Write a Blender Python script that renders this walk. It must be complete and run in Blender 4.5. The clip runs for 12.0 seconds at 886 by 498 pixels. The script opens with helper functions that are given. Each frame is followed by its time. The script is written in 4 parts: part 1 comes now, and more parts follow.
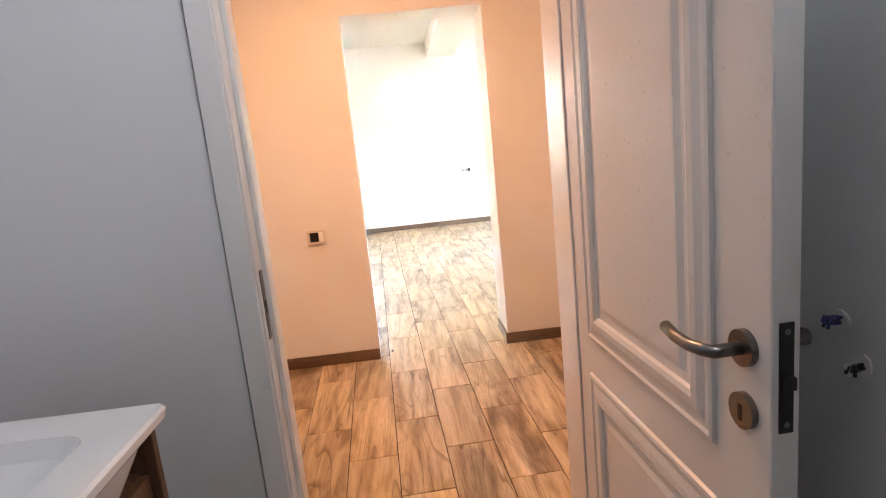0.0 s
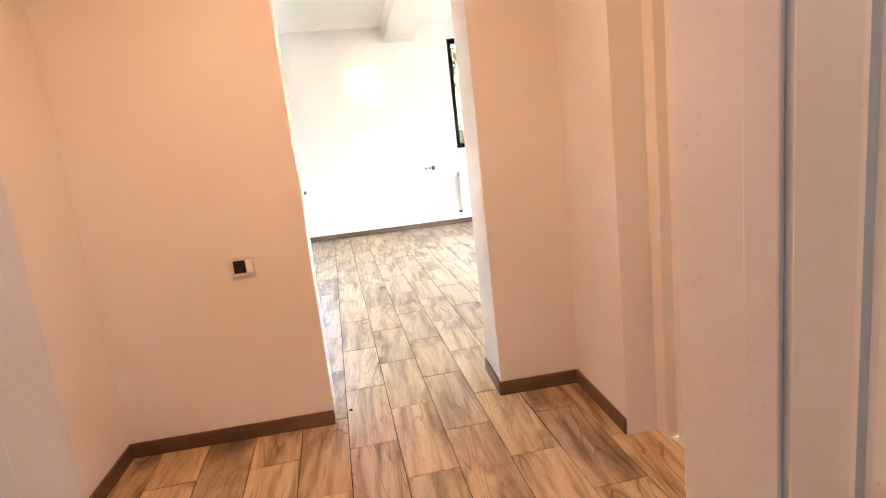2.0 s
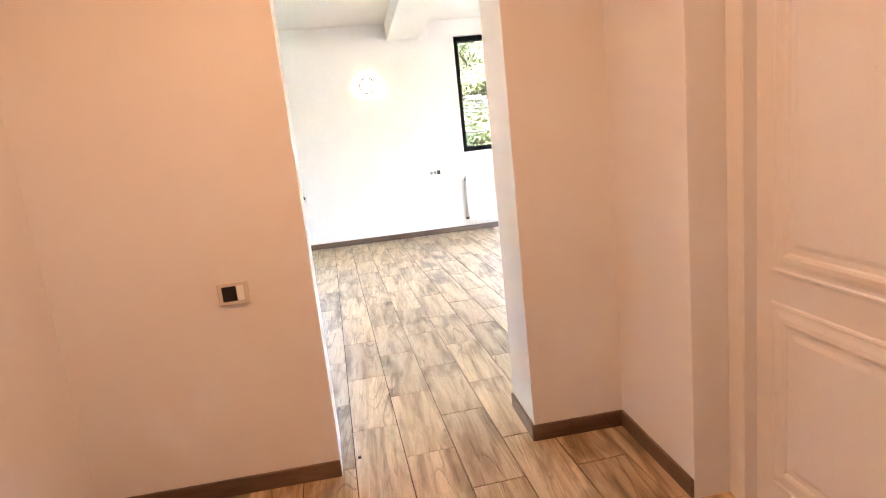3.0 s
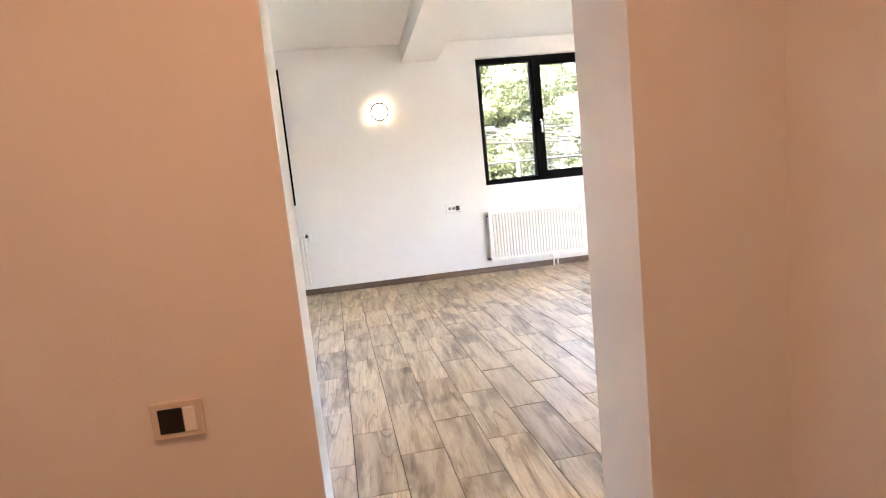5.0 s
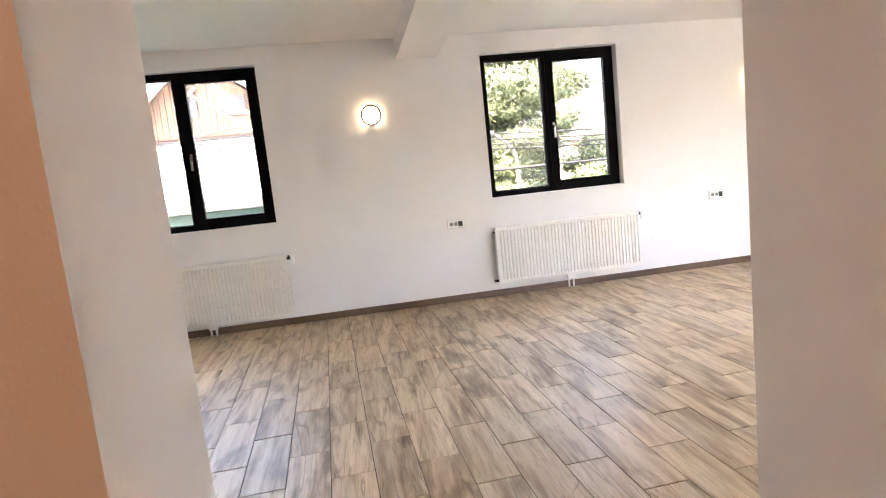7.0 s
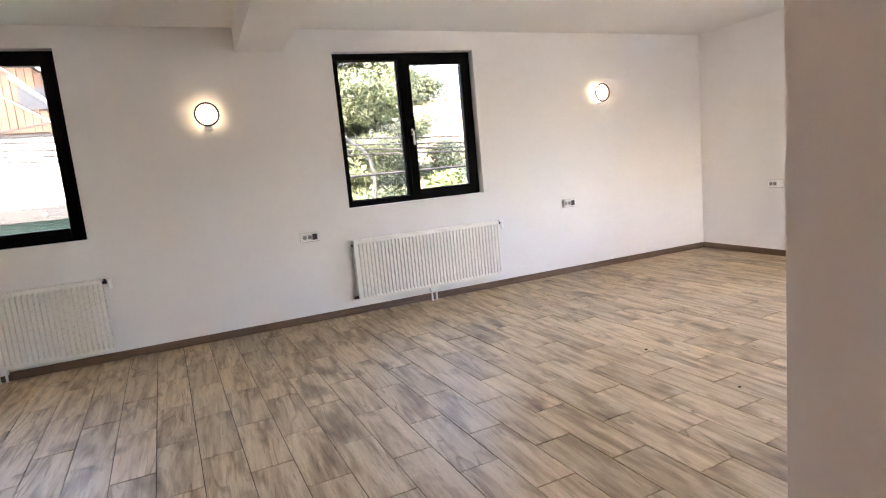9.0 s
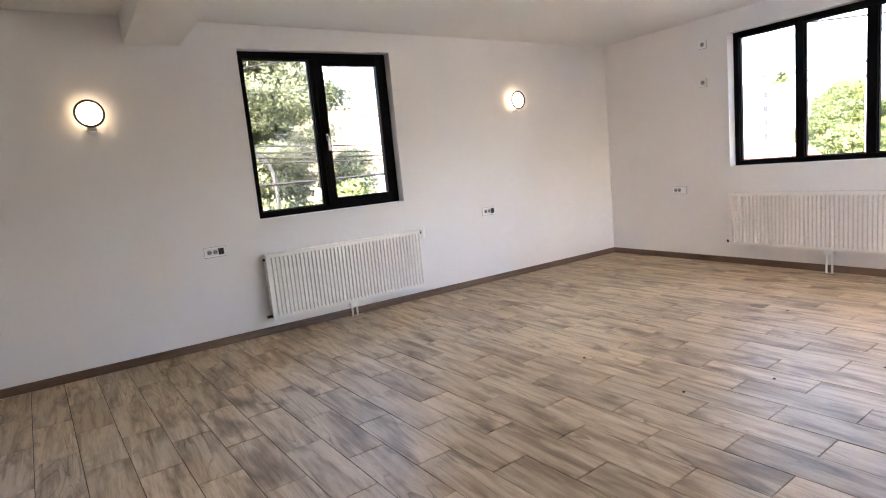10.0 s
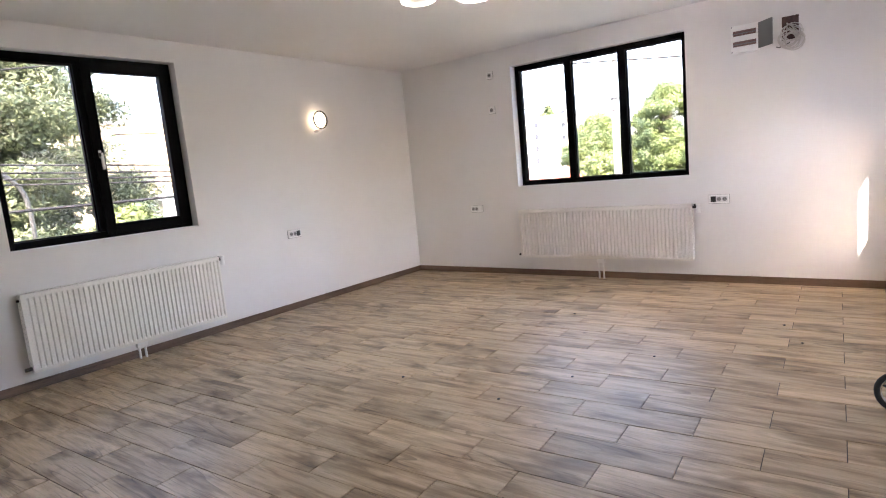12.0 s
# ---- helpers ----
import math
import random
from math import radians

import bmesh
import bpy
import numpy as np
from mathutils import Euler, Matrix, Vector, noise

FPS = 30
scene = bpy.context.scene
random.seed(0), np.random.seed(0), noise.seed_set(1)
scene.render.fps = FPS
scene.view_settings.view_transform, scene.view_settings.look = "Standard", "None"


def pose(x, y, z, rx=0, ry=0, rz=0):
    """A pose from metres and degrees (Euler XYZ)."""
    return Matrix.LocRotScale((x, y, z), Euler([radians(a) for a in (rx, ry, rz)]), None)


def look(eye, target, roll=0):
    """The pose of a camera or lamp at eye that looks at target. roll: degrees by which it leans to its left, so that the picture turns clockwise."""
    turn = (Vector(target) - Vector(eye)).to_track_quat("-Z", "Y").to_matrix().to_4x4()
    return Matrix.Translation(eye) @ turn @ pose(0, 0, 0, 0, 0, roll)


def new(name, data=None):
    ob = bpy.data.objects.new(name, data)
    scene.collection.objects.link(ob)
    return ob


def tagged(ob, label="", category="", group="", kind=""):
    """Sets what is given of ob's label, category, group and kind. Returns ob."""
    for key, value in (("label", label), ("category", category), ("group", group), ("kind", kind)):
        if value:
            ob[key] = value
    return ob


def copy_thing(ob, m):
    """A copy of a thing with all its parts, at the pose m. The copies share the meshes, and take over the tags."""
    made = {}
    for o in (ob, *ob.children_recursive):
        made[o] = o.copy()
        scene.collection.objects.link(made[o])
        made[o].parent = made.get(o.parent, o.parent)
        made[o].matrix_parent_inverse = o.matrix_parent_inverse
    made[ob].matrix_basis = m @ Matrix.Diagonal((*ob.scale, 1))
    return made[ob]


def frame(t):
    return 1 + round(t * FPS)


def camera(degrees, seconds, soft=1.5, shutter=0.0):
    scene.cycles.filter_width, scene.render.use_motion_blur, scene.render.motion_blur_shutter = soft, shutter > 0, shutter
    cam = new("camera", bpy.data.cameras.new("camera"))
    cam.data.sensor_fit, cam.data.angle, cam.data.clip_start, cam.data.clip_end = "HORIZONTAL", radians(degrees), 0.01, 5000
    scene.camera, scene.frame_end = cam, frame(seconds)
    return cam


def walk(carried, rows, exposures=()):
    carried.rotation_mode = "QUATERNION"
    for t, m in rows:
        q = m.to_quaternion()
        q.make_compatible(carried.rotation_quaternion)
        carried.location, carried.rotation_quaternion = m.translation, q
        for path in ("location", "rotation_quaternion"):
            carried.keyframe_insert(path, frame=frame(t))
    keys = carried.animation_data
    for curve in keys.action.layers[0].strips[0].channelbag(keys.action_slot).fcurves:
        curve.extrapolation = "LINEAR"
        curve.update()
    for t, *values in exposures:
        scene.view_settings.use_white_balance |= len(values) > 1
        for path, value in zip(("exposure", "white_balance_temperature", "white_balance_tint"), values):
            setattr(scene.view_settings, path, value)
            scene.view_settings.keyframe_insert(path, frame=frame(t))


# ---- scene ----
cam = camera(75.3, 12.0, soft=1.1)
PATH = [
    (0, (0.832, 0.869, 1.327), (0.939, 2.832, 0.96), -5.8),
    (0.5, (0.825, 1.023, 1.317), (0.914, 2.986, 0.943), -6.0),
    (1, (0.795, 1.261, 1.332), (0.911, 3.22, 0.948), -6.4),
    (1.5, (0.799, 1.496, 1.318), (1.032, 3.443, 0.924), -6.5),
    (2, (0.839, 1.761, 1.315), (1.084, 3.706, 0.922), -6.4),
    (2.5, (0.824, 1.943, 1.315), (1.075, 3.888, 0.924), -6.4),
    (3, (0.784, 2.183, 1.328), (1.04, 4.129, 0.943), -6.2),
    (5, (0.727, 3.076, 1.325), (0.985, 5.041, 1.053), -5.8),
    (5.5, (0.679, 3.306, 1.337), (0.934, 5.272, 1.075), -5.9),
    (6, (0.69, 3.498, 1.337), (0.943, 5.465, 1.076), -6.0),
    (6.5, (0.777, 3.743, 1.361), (1.03, 5.71, 1.106), -6.1),
    (8.3, (0.797, 4.129, 1.445), (1.341, 6.031, 1.15), -5.4),
    (8.5, (0.809, 4.169, 1.443), (1.418, 6.051, 1.147), -5.4),
    (9, (0.849, 4.337, 1.428), (1.611, 6.163, 1.137), -5.5),
    (9.5, (0.833, 4.512, 1.411), (1.751, 6.264, 1.122), -5.4),
    (10, (0.786, 4.676, 1.41), (1.853, 6.342, 1.123), -5.5),
    (10.5, (0.764, 4.743, 1.411), (1.972, 6.312, 1.126), -5.5),
    (11, (0.779, 4.768, 1.411), (2.125, 6.22, 1.129), -5.5),
    (11.5, (0.799, 4.782, 1.403), (2.265, 6.113, 1.124), -5.4),
    (12, (0.802, 4.793, 1.397), (2.371, 6.002, 1.121), -5.4),
]
EXPOSURES = [(0.0, 8.19, 6870, 16), (1.5, 7.97, 6820, 15), (3.0, 7.81, 6720, 16), (5.0, 7.21, 6840, 20), (6.5, 6.77, 7040, 21), (8.5, 6.31, 6990, 22), (10.0, 5.8, 6790, 22), (12.0, 5.58, 6690, 22)]
walk(cam, [(t, look(eye, target, roll)) for t, eye, target, roll in PATH], EXPOSURES)
SKY, SUNPOWER, BATH_W, HALL_W, LAMP_E, RING_E = 0.15, 0.5, 0.052, 0.104, 0.11, 0.36
# ---- world, sun, light ----
world = bpy.data.worlds.new("sky")
scene.world = world
world.use_nodes = True
wn = world.node_tree
sky = wn.nodes.new("ShaderNodeTexSky")
sky.sky_type, sky.sun_disc = "NISHITA", False
sky.dust_density, sky.ozone_density = 5.0, 0.6
SUN_DIR = Vector((0.84, 0.54, -1.19)).normalized()
sky.sun_elevation = math.asin(-SUN_DIR.z)
sky.sun_rotation = math.atan2(-SUN_DIR.x, -SUN_DIR.y)
wn.nodes["Background"].inputs["Strength"].default_value = SKY
wn.links.new(sky.outputs["Color"], wn.nodes["Background"].inputs["Color"])
sun = new("sun", bpy.data.lights.new("sun", "SUN"))
sun.data.energy, sun.data.angle, sun.data.color = SUNPOWER, radians(0.5), (1.0, 0.95, 0.86)
sun.matrix_world = look((0, 0, 30), Vector((0, 0, 30)) + SUN_DIR)


def area(name, m, sx, sy, watts, colour):
    la = bpy.data.lights.new(name, "AREA")
    la.shape, la.size, la.size_y, la.energy, la.color = "RECTANGLE", sx, sy, watts, colour
    ob = new(name, la)
    ob.matrix_world = m
    return ob


# area light standing in for bathroom daylight, at an unseen window assumed in the east wall
area("bathroom_daylight_fill", look((1.515, 1.2, 2.25), (-0.3, 1.9, 2.8)), 0.44, 0.34, BATH_W, (0.80, 0.89, 1.0))
# the hall's ceiling lamp
area("hall_lamp_light", look((0.65, 3.25, 2.50), (0.65, 3.26, 0)), 0.26, 0.26, HALL_W, (1.0, 0.53, 0.285))

# ---- materials ----


def material(name):
    m = bpy.data.materials.new(name)
    m.use_nodes = True
    return m, m.node_tree, m.node_tree.nodes["Principled BSDF"]


def node(nt, kind, **values):
    n = nt.nodes.new(kind)
    for k, v in values.items():
        n.inputs[k.replace("_", " ")].default_value = v
    return n


def plain(name, colour, rough=0.5, metal=0.0, vary=0.08, scale=6.0, bump=0.02, grain=60.0, coords="Object"):
    """Colour with blotches at one scale, grain at another, and fine relief."""
    m, nt, b = material(name)
    tc = nt.nodes.new("ShaderNodeTexCoord")
    big = node(nt, "ShaderNodeTexNoise", Scale=scale, Detail=4.0)
    fine = node(nt, "ShaderNodeTexNoise", Scale=grain, Detail=3.0)
    for n in (big, fine):
        nt.links.new(tc.outputs[coords], n.inputs["Vector"])
    ramp = nt.nodes.new("ShaderNodeValToRGB")
    lo = [c * (1 - vary) for c in colour]
    hi = [min(1, c * (1 + vary)) for c in colour]
    ramp.color_ramp.elements[0].position, ramp.color_ramp.elements[0].color = 0.3, (*lo, 1)
    ramp.color_ramp.elements[1].position, ramp.color_ramp.elements[1].color = 0.7, (*hi, 1)
    nt.links.new(big.outputs["Fac"], ramp.inputs["Fac"])
    nt.links.new(ramp.outputs["Color"], b.inputs["Base Color"])
    mp = node(nt, "ShaderNodeMapRange", From_Min=0.3, From_Max=0.7, To_Min=max(0.02, rough - 0.08), To_Max=min(1, rough + 0.08))
    nt.links.new(fine.outputs["Fac"], mp.inputs["Value"])
    nt.links.new(mp.outputs["Result"], b.inputs["Roughness"])
    b.inputs["Metallic"].default_value = metal
    if bump:
        bp = node(nt, "ShaderNodeBump", Strength=bump * 10, Distance=0.002)
        nt.links.new(fine.outputs["Fac"], bp.inputs["Height"])
        nt.links.new(bp.outputs["Normal"], b.inputs["Normal"])
    return m


def wood(name, light, dark, island=False, rough=0.34, along="y", streak=1.0):
    """Printed wood grain running along one axis, shifted from piece to piece."""
    m, nt, b = material(name)
    geo = nt.nodes.new("ShaderNodeNewGeometry")
    if island:
        rnd = geo.outputs["Random Per Island"]
    else:
        rnd = nt.nodes.new("ShaderNodeObjectInfo").outputs["Random"]
    mul = nt.nodes.new("ShaderNodeVectorMath")
    mul.operation = "MULTIPLY_ADD"
    mul.inputs[1].default_value = (37.0, 91.0, 53.0)
    nt.links.new(rnd, mul.inputs[0])
    nt.links.new(geo.outputs["Position"], mul.inputs[2])
    sc = {"y": (1, 0.12, 1), "x": (0.12, 1, 1), "z": (1, 1, 0.12)}[along]
    mp = nt.nodes.new("ShaderNodeMapping")
    mp.inputs["Scale"].default_value = sc
    nt.links.new(mul.outputs[0], mp.inputs["Vector"])
    blot = node(nt, "ShaderNodeTexNoise", Scale=7.0, Detail=3.0, Distortion=0.5)
    lines = node(nt, "ShaderNodeTexNoise", Scale=120.0, Detail=5.0, Roughness=0.7, Distortion=0.8)
    knot = node(nt, "ShaderNodeTexNoise", Scale=3.4, Detail=1.2, Distortion=0.7)
    for n in (blot, lines, knot):
        nt.links.new(mp.outputs["Vector"], n.inputs["Vector"])
    r1 = nt.nodes.new("ShaderNodeValToRGB")
    els = r1.color_ramp.elements
    els[0].position, els[0].color = 0.34, (*[0.35 * a + 0.65 * c for a, c in zip(light, dark)], 1)
    els[1].position, els[1].color = 0.57, (*light, 1)
    e = els.new(0.47)
    e.color = (*[0.75 * a + 0.25 * c for a, c in zip(light, dark)], 1)
    nt.links.new(blot.outputs["Fac"], r1.inputs["Fac"])
    r2 = nt.nodes.new("ShaderNodeValToRGB")
    r2.color_ramp.elements[0].position, r2.color_ramp.elements[0].color = 0.30, (0.38, 0.35, 0.33, 1)
    r2.color_ramp.elements[1].position, r2.color_ramp.elements[1].color = 0.52, (1, 1, 1, 1)
    nt.links.new(lines.outputs["Fac"], r2.inputs["Fac"])
    many = nt.nodes.new("ShaderNodeMath")
    many.operation = "MULTIPLY"
    many.inputs[1].default_value = 12.0
    nt.links.new(knot.outputs["Fac"], many.inputs[0])
    fract = nt.nodes.new("ShaderNodeMath")
    fract.operation = "FRACT"
    nt.links.new(many.outputs[0], fract.inputs[0])
    r3 = nt.nodes.new("ShaderNodeValToRGB")
    for el, p, c in zip(r3.color_ramp.elements, (0.0, 0.16), (0.38, 0.92)):
        el.position, el.color = p, (c, c * 0.96, c * 0.92, 1)
    e = r3.color_ramp.elements.new(1.0)
    e.color = (1, 1, 1, 1)
    nt.links.new(fract.outputs[0], r3.inputs["Fac"])
    fade = node(nt, "ShaderNodeMapRange", From_Min=0.62, From_Max=0.38, To_Min=0.0, To_Max=0.7 * streak)
    nt.links.new(blot.outputs["Fac"], fade.inputs["Value"])
    mx = nt.nodes.new("ShaderNodeMix")
    mx.data_type, mx.blend_type = "RGBA", "MULTIPLY"
    mx.inputs[0].default_value = 0.85 * streak
    nt.links.new(r1.outputs["Color"], mx.inputs[6])
    nt.links.new(r2.outputs["Color"], mx.inputs[7])
    mx2 = nt.nodes.new("ShaderNodeMix")
    mx2.data_type, mx2.blend_type = "RGBA", "MULTIPLY"
    nt.links.new(fade.outputs["Result"], mx2.inputs[0])
    nt.links.new(mx.outputs[2], mx2.inputs[6])
    nt.links.new(r3.outputs["Color"], mx2.inputs[7])
    hsv = nt.nodes.new("ShaderNodeHueSaturation")
    vr = node(nt, "ShaderNodeMapRange", From_Min=0.0, From_Max=1.0, To_Min=0.86, To_Max=1.1)
    nt.links.new(rnd, vr.inputs["Value"])
    nt.links.new(vr.outputs["Result"], hsv.inputs["Value"])
    nt.links.new(mx2.outputs[2], hsv.inputs["Color"])
    nt.links.new(hsv.outputs["Color"], b.inputs["Base Color"])
    rr = node(nt, "ShaderNodeMapRange", From_Min=0.3, From_Max=0.7, To_Min=rough + 0.1, To_Max=rough - 0.05)
    nt.links.new(lines.outputs["Fac"], rr.inputs["Value"])
    nt.links.new(rr.outputs["Result"], b.inputs["Roughness"])
    bp = node(nt, "ShaderNodeBump", Strength=0.25, Distance=0.002)
    nt.links.new(lines.outputs["Fac"], bp.inputs["Height"])
    nt.links.new(bp.outputs["Normal"], b.inputs["Normal"])
    return m


def tile_glaze(name, island):
    """Printed wood-look glaze: pale beige with long dark smudges, fine grain and a few dark growth lines."""
    m, nt, b = material(name)
    geo = nt.nodes.new("ShaderNodeNewGeometry")
    rnd = geo.outputs["Random Per Island"] if island else nt.nodes.new("ShaderNodeObjectInfo").outputs["Random"]
    off = nt.nodes.new("ShaderNodeVectorMath")
    off.operation = "MULTIPLY_ADD"
    off.inputs[1].default_value = (37.0, 91.0, 53.0)
    nt.links.new(rnd, off.inputs[0])
    nt.links.new(geo.outputs["Position"], off.inputs[2])

    def noise(stretch, **values):
        mp = nt.nodes.new("ShaderNodeMapping")
        mp.inputs["Scale"].default_value = (1.0, stretch, 1.0)
        nt.links.new(off.outputs[0], mp.inputs["Vector"])
        n = node(nt, "ShaderNodeTexNoise", **values)
        nt.links.new(mp.outputs["Vector"], n.inputs["Vector"])
        return n.outputs["Fac"]

    def ramp(fac, stops):
        r = nt.nodes.new("ShaderNodeValToRGB")
        e = r.color_ramp.elements
        e[0].position, e[0].color = stops[0][0], (*stops[0][1], 1)
        e[1].position, e[1].color = stops[-1][0], (*stops[-1][1], 1)
        for p, c in stops[1:-1]:
            e.new(p).color = (*c, 1)
        nt.links.new(fac, r.inputs["Fac"])
        return r.outputs["Color"]

    def times(a, c, fac):
        x = nt.nodes.new("ShaderNodeMix")
        x.data_type, x.blend_type = "RGBA", "MULTIPLY"
        if isinstance(fac, float):
            x.inputs[0].default_value = fac
        else:
            nt.links.new(fac, x.inputs[0])
        nt.links.new(a, x.inputs[6])
        nt.links.new(c, x.inputs[7])
        return x.outputs[2]

    band = noise(0.10, Scale=16.0, Detail=3.5, Roughness=0.6, Distortion=0.35)
    smudge = noise(0.30, Scale=6.5, Detail=3.0, Roughness=0.55, Distortion=0.5)
    grain = noise(0.04, Scale=150.0, Detail=4.0, Roughness=0.7, Distortion=0.5)
    crack = noise(0.06, Scale=46.0, Detail=3.0, Roughness=0.6, Distortion=0.6)
    speck = noise(0.5, Scale=60.0, Detail=3.0, Roughness=0.7)
    year = noise(0.10, Scale=5.0, Detail=1.5, Distortion=0.6)
    where = noise(0.3, Scale=4.2, Detail=2.0)
    base = ramp(band, [(0.30, (0.31, 0.215, 0.125)), (0.42, (0.48, 0.345, 0.205)), (0.52, (0.605, 0.455, 0.28)), (0.68, (0.72, 0.56, 0.365))])
    base = times(base, ramp(smudge, [(0.28, (0.30, 0.275, 0.25)), (0.37, (0.62, 0.59, 0.56)), (0.47, (1, 1, 1))]), 0.85)
    base = times(base, ramp(grain, [(0.33, (0.50, 0.46, 0.42)), (0.48, (0.95, 0.94, 0.93)), (0.7, (1, 1, 1))]), 0.5)
    base = times(base, ramp(crack, [(0.31, (0.20, 0.165, 0.14)), (0.35, (0.55, 0.51, 0.47)), (0.39, (1, 1, 1))]), 0.42)
    base = times(base, ramp(speck, [(0.34, (0.66, 0.62, 0.58)), (0.5, (1, 1, 1))]), 0.25)
    many = nt.nodes.new("ShaderNodeMath")
    many.operation = "MULTIPLY"
    many.inputs[1].default_value = 17.0
    nt.links.new(year, many.inputs[0])
    fract = nt.nodes.new("ShaderNodeMath")
    fract.operation = "FRACT"
    nt.links.new(many.outputs[0], fract.inputs[0])
    mask = node(nt, "ShaderNodeMapRange", From_Min=0.50, From_Max=0.58, To_Min=0.0, To_Max=0.6)
    nt.links.new(where, mask.inputs["Value"])
    base = times(base, ramp(fract.outputs[0], [(0.0, (0.22, 0.19, 0.17)), (0.10, (0.5, 0.47, 0.44)), (0.2, (1, 1, 1))]), mask.outputs["Result"])
    hsv = nt.nodes.new("ShaderNodeHueSaturation")
    vr = node(nt, "ShaderNodeMapRange", From_Min=0.0, From_Max=1.0, To_Min=0.80, To_Max=1.06)
    nt.links.new(rnd, vr.inputs["Value"])
    nt.links.new(vr.outputs["Result"], hsv.inputs["Value"])
    nt.links.new(base, hsv.inputs["Color"])
    nt.links.new(hsv.outputs["Color"], b.inputs["Base Color"])
    rr = node(nt, "ShaderNodeMapRange", From_Min=0.35, From_Max=0.65, To_Min=0.30, To_Max=0.52)
    nt.links.new(speck, rr.inputs["Value"])
    nt.links.new(rr.outputs["Result"], b.inputs["Roughness"])
    b.inputs["Specular IOR Level"].default_value = 0.27
    bp = node(nt, "ShaderNodeBump", Strength=0.45, Distance=0.0018)
    lift = nt.nodes.new("ShaderNodeMath")
    lift.operation = "ADD"
    nt.links.new(speck, lift.inputs[0])
    nt.links.new(crack, lift.inputs[1])
    nt.links.new(lift.outputs[0], bp.inputs["Height"])
    nt.links.new(bp.outputs["Normal"], b.inputs["Normal"])
    return m


def glow(name, colour, strength):
    m, nt, b = material(name)
    b.inputs["Base Color"].default_value = (0.9, 0.88, 0.84, 1)
    b.inputs["Emission Color"].default_value = (*colour, 1)
    b.inputs["Emission Strength"].default_value = strength
    return m


def pane_glass(name):
    m, nt, b = material(name)
    nt.nodes.remove(b)
    tr = nt.nodes.new("ShaderNodeBsdfTransparent")
    tr.inputs["Color"].default_value = (0.66, 0.675, 0.665, 1)
    gl = nt.nodes.new("ShaderNodeBsdfGlossy")
    gl.inputs["Roughness"].default_value = 0.02
    fr = node(nt, "ShaderNodeFresnel", IOR=1.2)
    mx = nt.nodes.new("ShaderNodeMixShader")
    nt.links.new(fr.outputs[0], mx.inputs[0])
    nt.links.new(tr.outputs[0], mx.inputs[1])
    nt.links.new(gl.outputs[0], mx.inputs[2])
    nt.links.new(mx.outputs[0], nt.nodes["Material Output"].inputs["Surface"])
    return m


PAINT = plain("white_wall_paint", (0.80, 0.785, 0.765), 0.75, vary=0.02, scale=1.3, bump=0.03, grain=220)
CEIL = plain("ceiling_paint", (0.80, 0.79, 0.77), 0.8, vary=0.02, scale=1.0, bump=0.03, grain=180)
BATHPAINT = plain("bathroom_paint", (0.74, 0.745, 0.75), 0.6, vary=0.02, scale=1.5, bump=0.02, grain=200)
LACQUER = plain("white_door_lacquer", (0.80, 0.79, 0.77), 0.35, vary=0.015, scale=3, bump=0.01, grain=90)
RADWHITE = plain("radiator_enamel", (0.85, 0.825, 0.765), 0.3, vary=0.01, scale=5, bump=0.0)
# grey that paints the shade in socket wells and round the plates
WELLSHADE = plain("grey_socket_shade", (0.25, 0.25, 0.245), 0.5, vary=0.02, bump=0.0)
CREAMPL = plain("cream_switch_plate", (0.68, 0.63, 0.57), 0.45, vary=0.02, bump=0.0)
SEAM = plain("grey_module_field", (0.70, 0.70, 0.69), 0.5, vary=0.02, bump=0.0)
PLASTIC = plain("white_plastic", (0.88, 0.88, 0.86), 0.35, vary=0.01, bump=0.0)
BLACKPL = plain("black_plastic", (0.004, 0.004, 0.004), 0.4, vary=0.2, bump=0.0)
FRAME = plain("anthracite_window_frame", (0.0016, 0.0016, 0.0018), 0.6, vary=0.15, scale=8, bump=0.01, grain=150)
FRAME.node_tree.nodes["Principled BSDF"].inputs["Specular IOR Level"].default_value = 0.06
STEEL = plain("brushed_nickel", (0.19, 0.187, 0.185), 0.33, 1.0, vary=0.02, bump=0.0, grain=2)
DARKSTEEL = plain("dark_lock_plate", (0.045, 0.046, 0.05), 0.35, 0.9, vary=0.1, bump=0.0)
CERAMIC = plain("white_ceramic", (0.84, 0.84, 0.83), 0.1, vary=0.01, bump=0.0)
GROUT = plain("brown_grout", (0.035, 0.026, 0.019), 0.9, vary=0.25, scale=20)
TILE = tile_glaze("wood_look_tile", False)
TILE_STUFF = tile_glaze("wood_look_tile_joined", True)
SKIRT_X = wood("skirting_tile_x", (0.185, 0.118, 0.074), (0.08, 0.048, 0.03), along="x", rough=0.35, streak=0.7)
SKIRT_Y = wood("skirting_tile_y", (0.185, 0.118, 0.074), (0.08, 0.048, 0.03), along="y", rough=0.35, streak=0.7)
VANITY = wood("walnut_vanity", (0.14, 0.072, 0.038), (0.05, 0.026, 0.015), along="z", rough=0.4)
GLASS = pane_glass("window_glass")
LAMPGLASS = glow("lit_lamp_globe", (1.0, 0.80, 0.50), LAMP_E)
RINGGLOW = glow("lit_led_ring", (1.0, 0.93, 0.80), RING_E)
CHROME = plain("chrome", (0.75, 0.75, 0.75), 0.1, 1.0, vary=0.02, bump=0.0)
CREAMCABLE = plain("cream_cable", (0.62, 0.60, 0.56), 0.5, vary=0.05, bump=0.0)
BLUECABLE = plain("blue_cable", (0.03, 0.04, 0.16), 0.45, vary=0.1, bump=0.0)
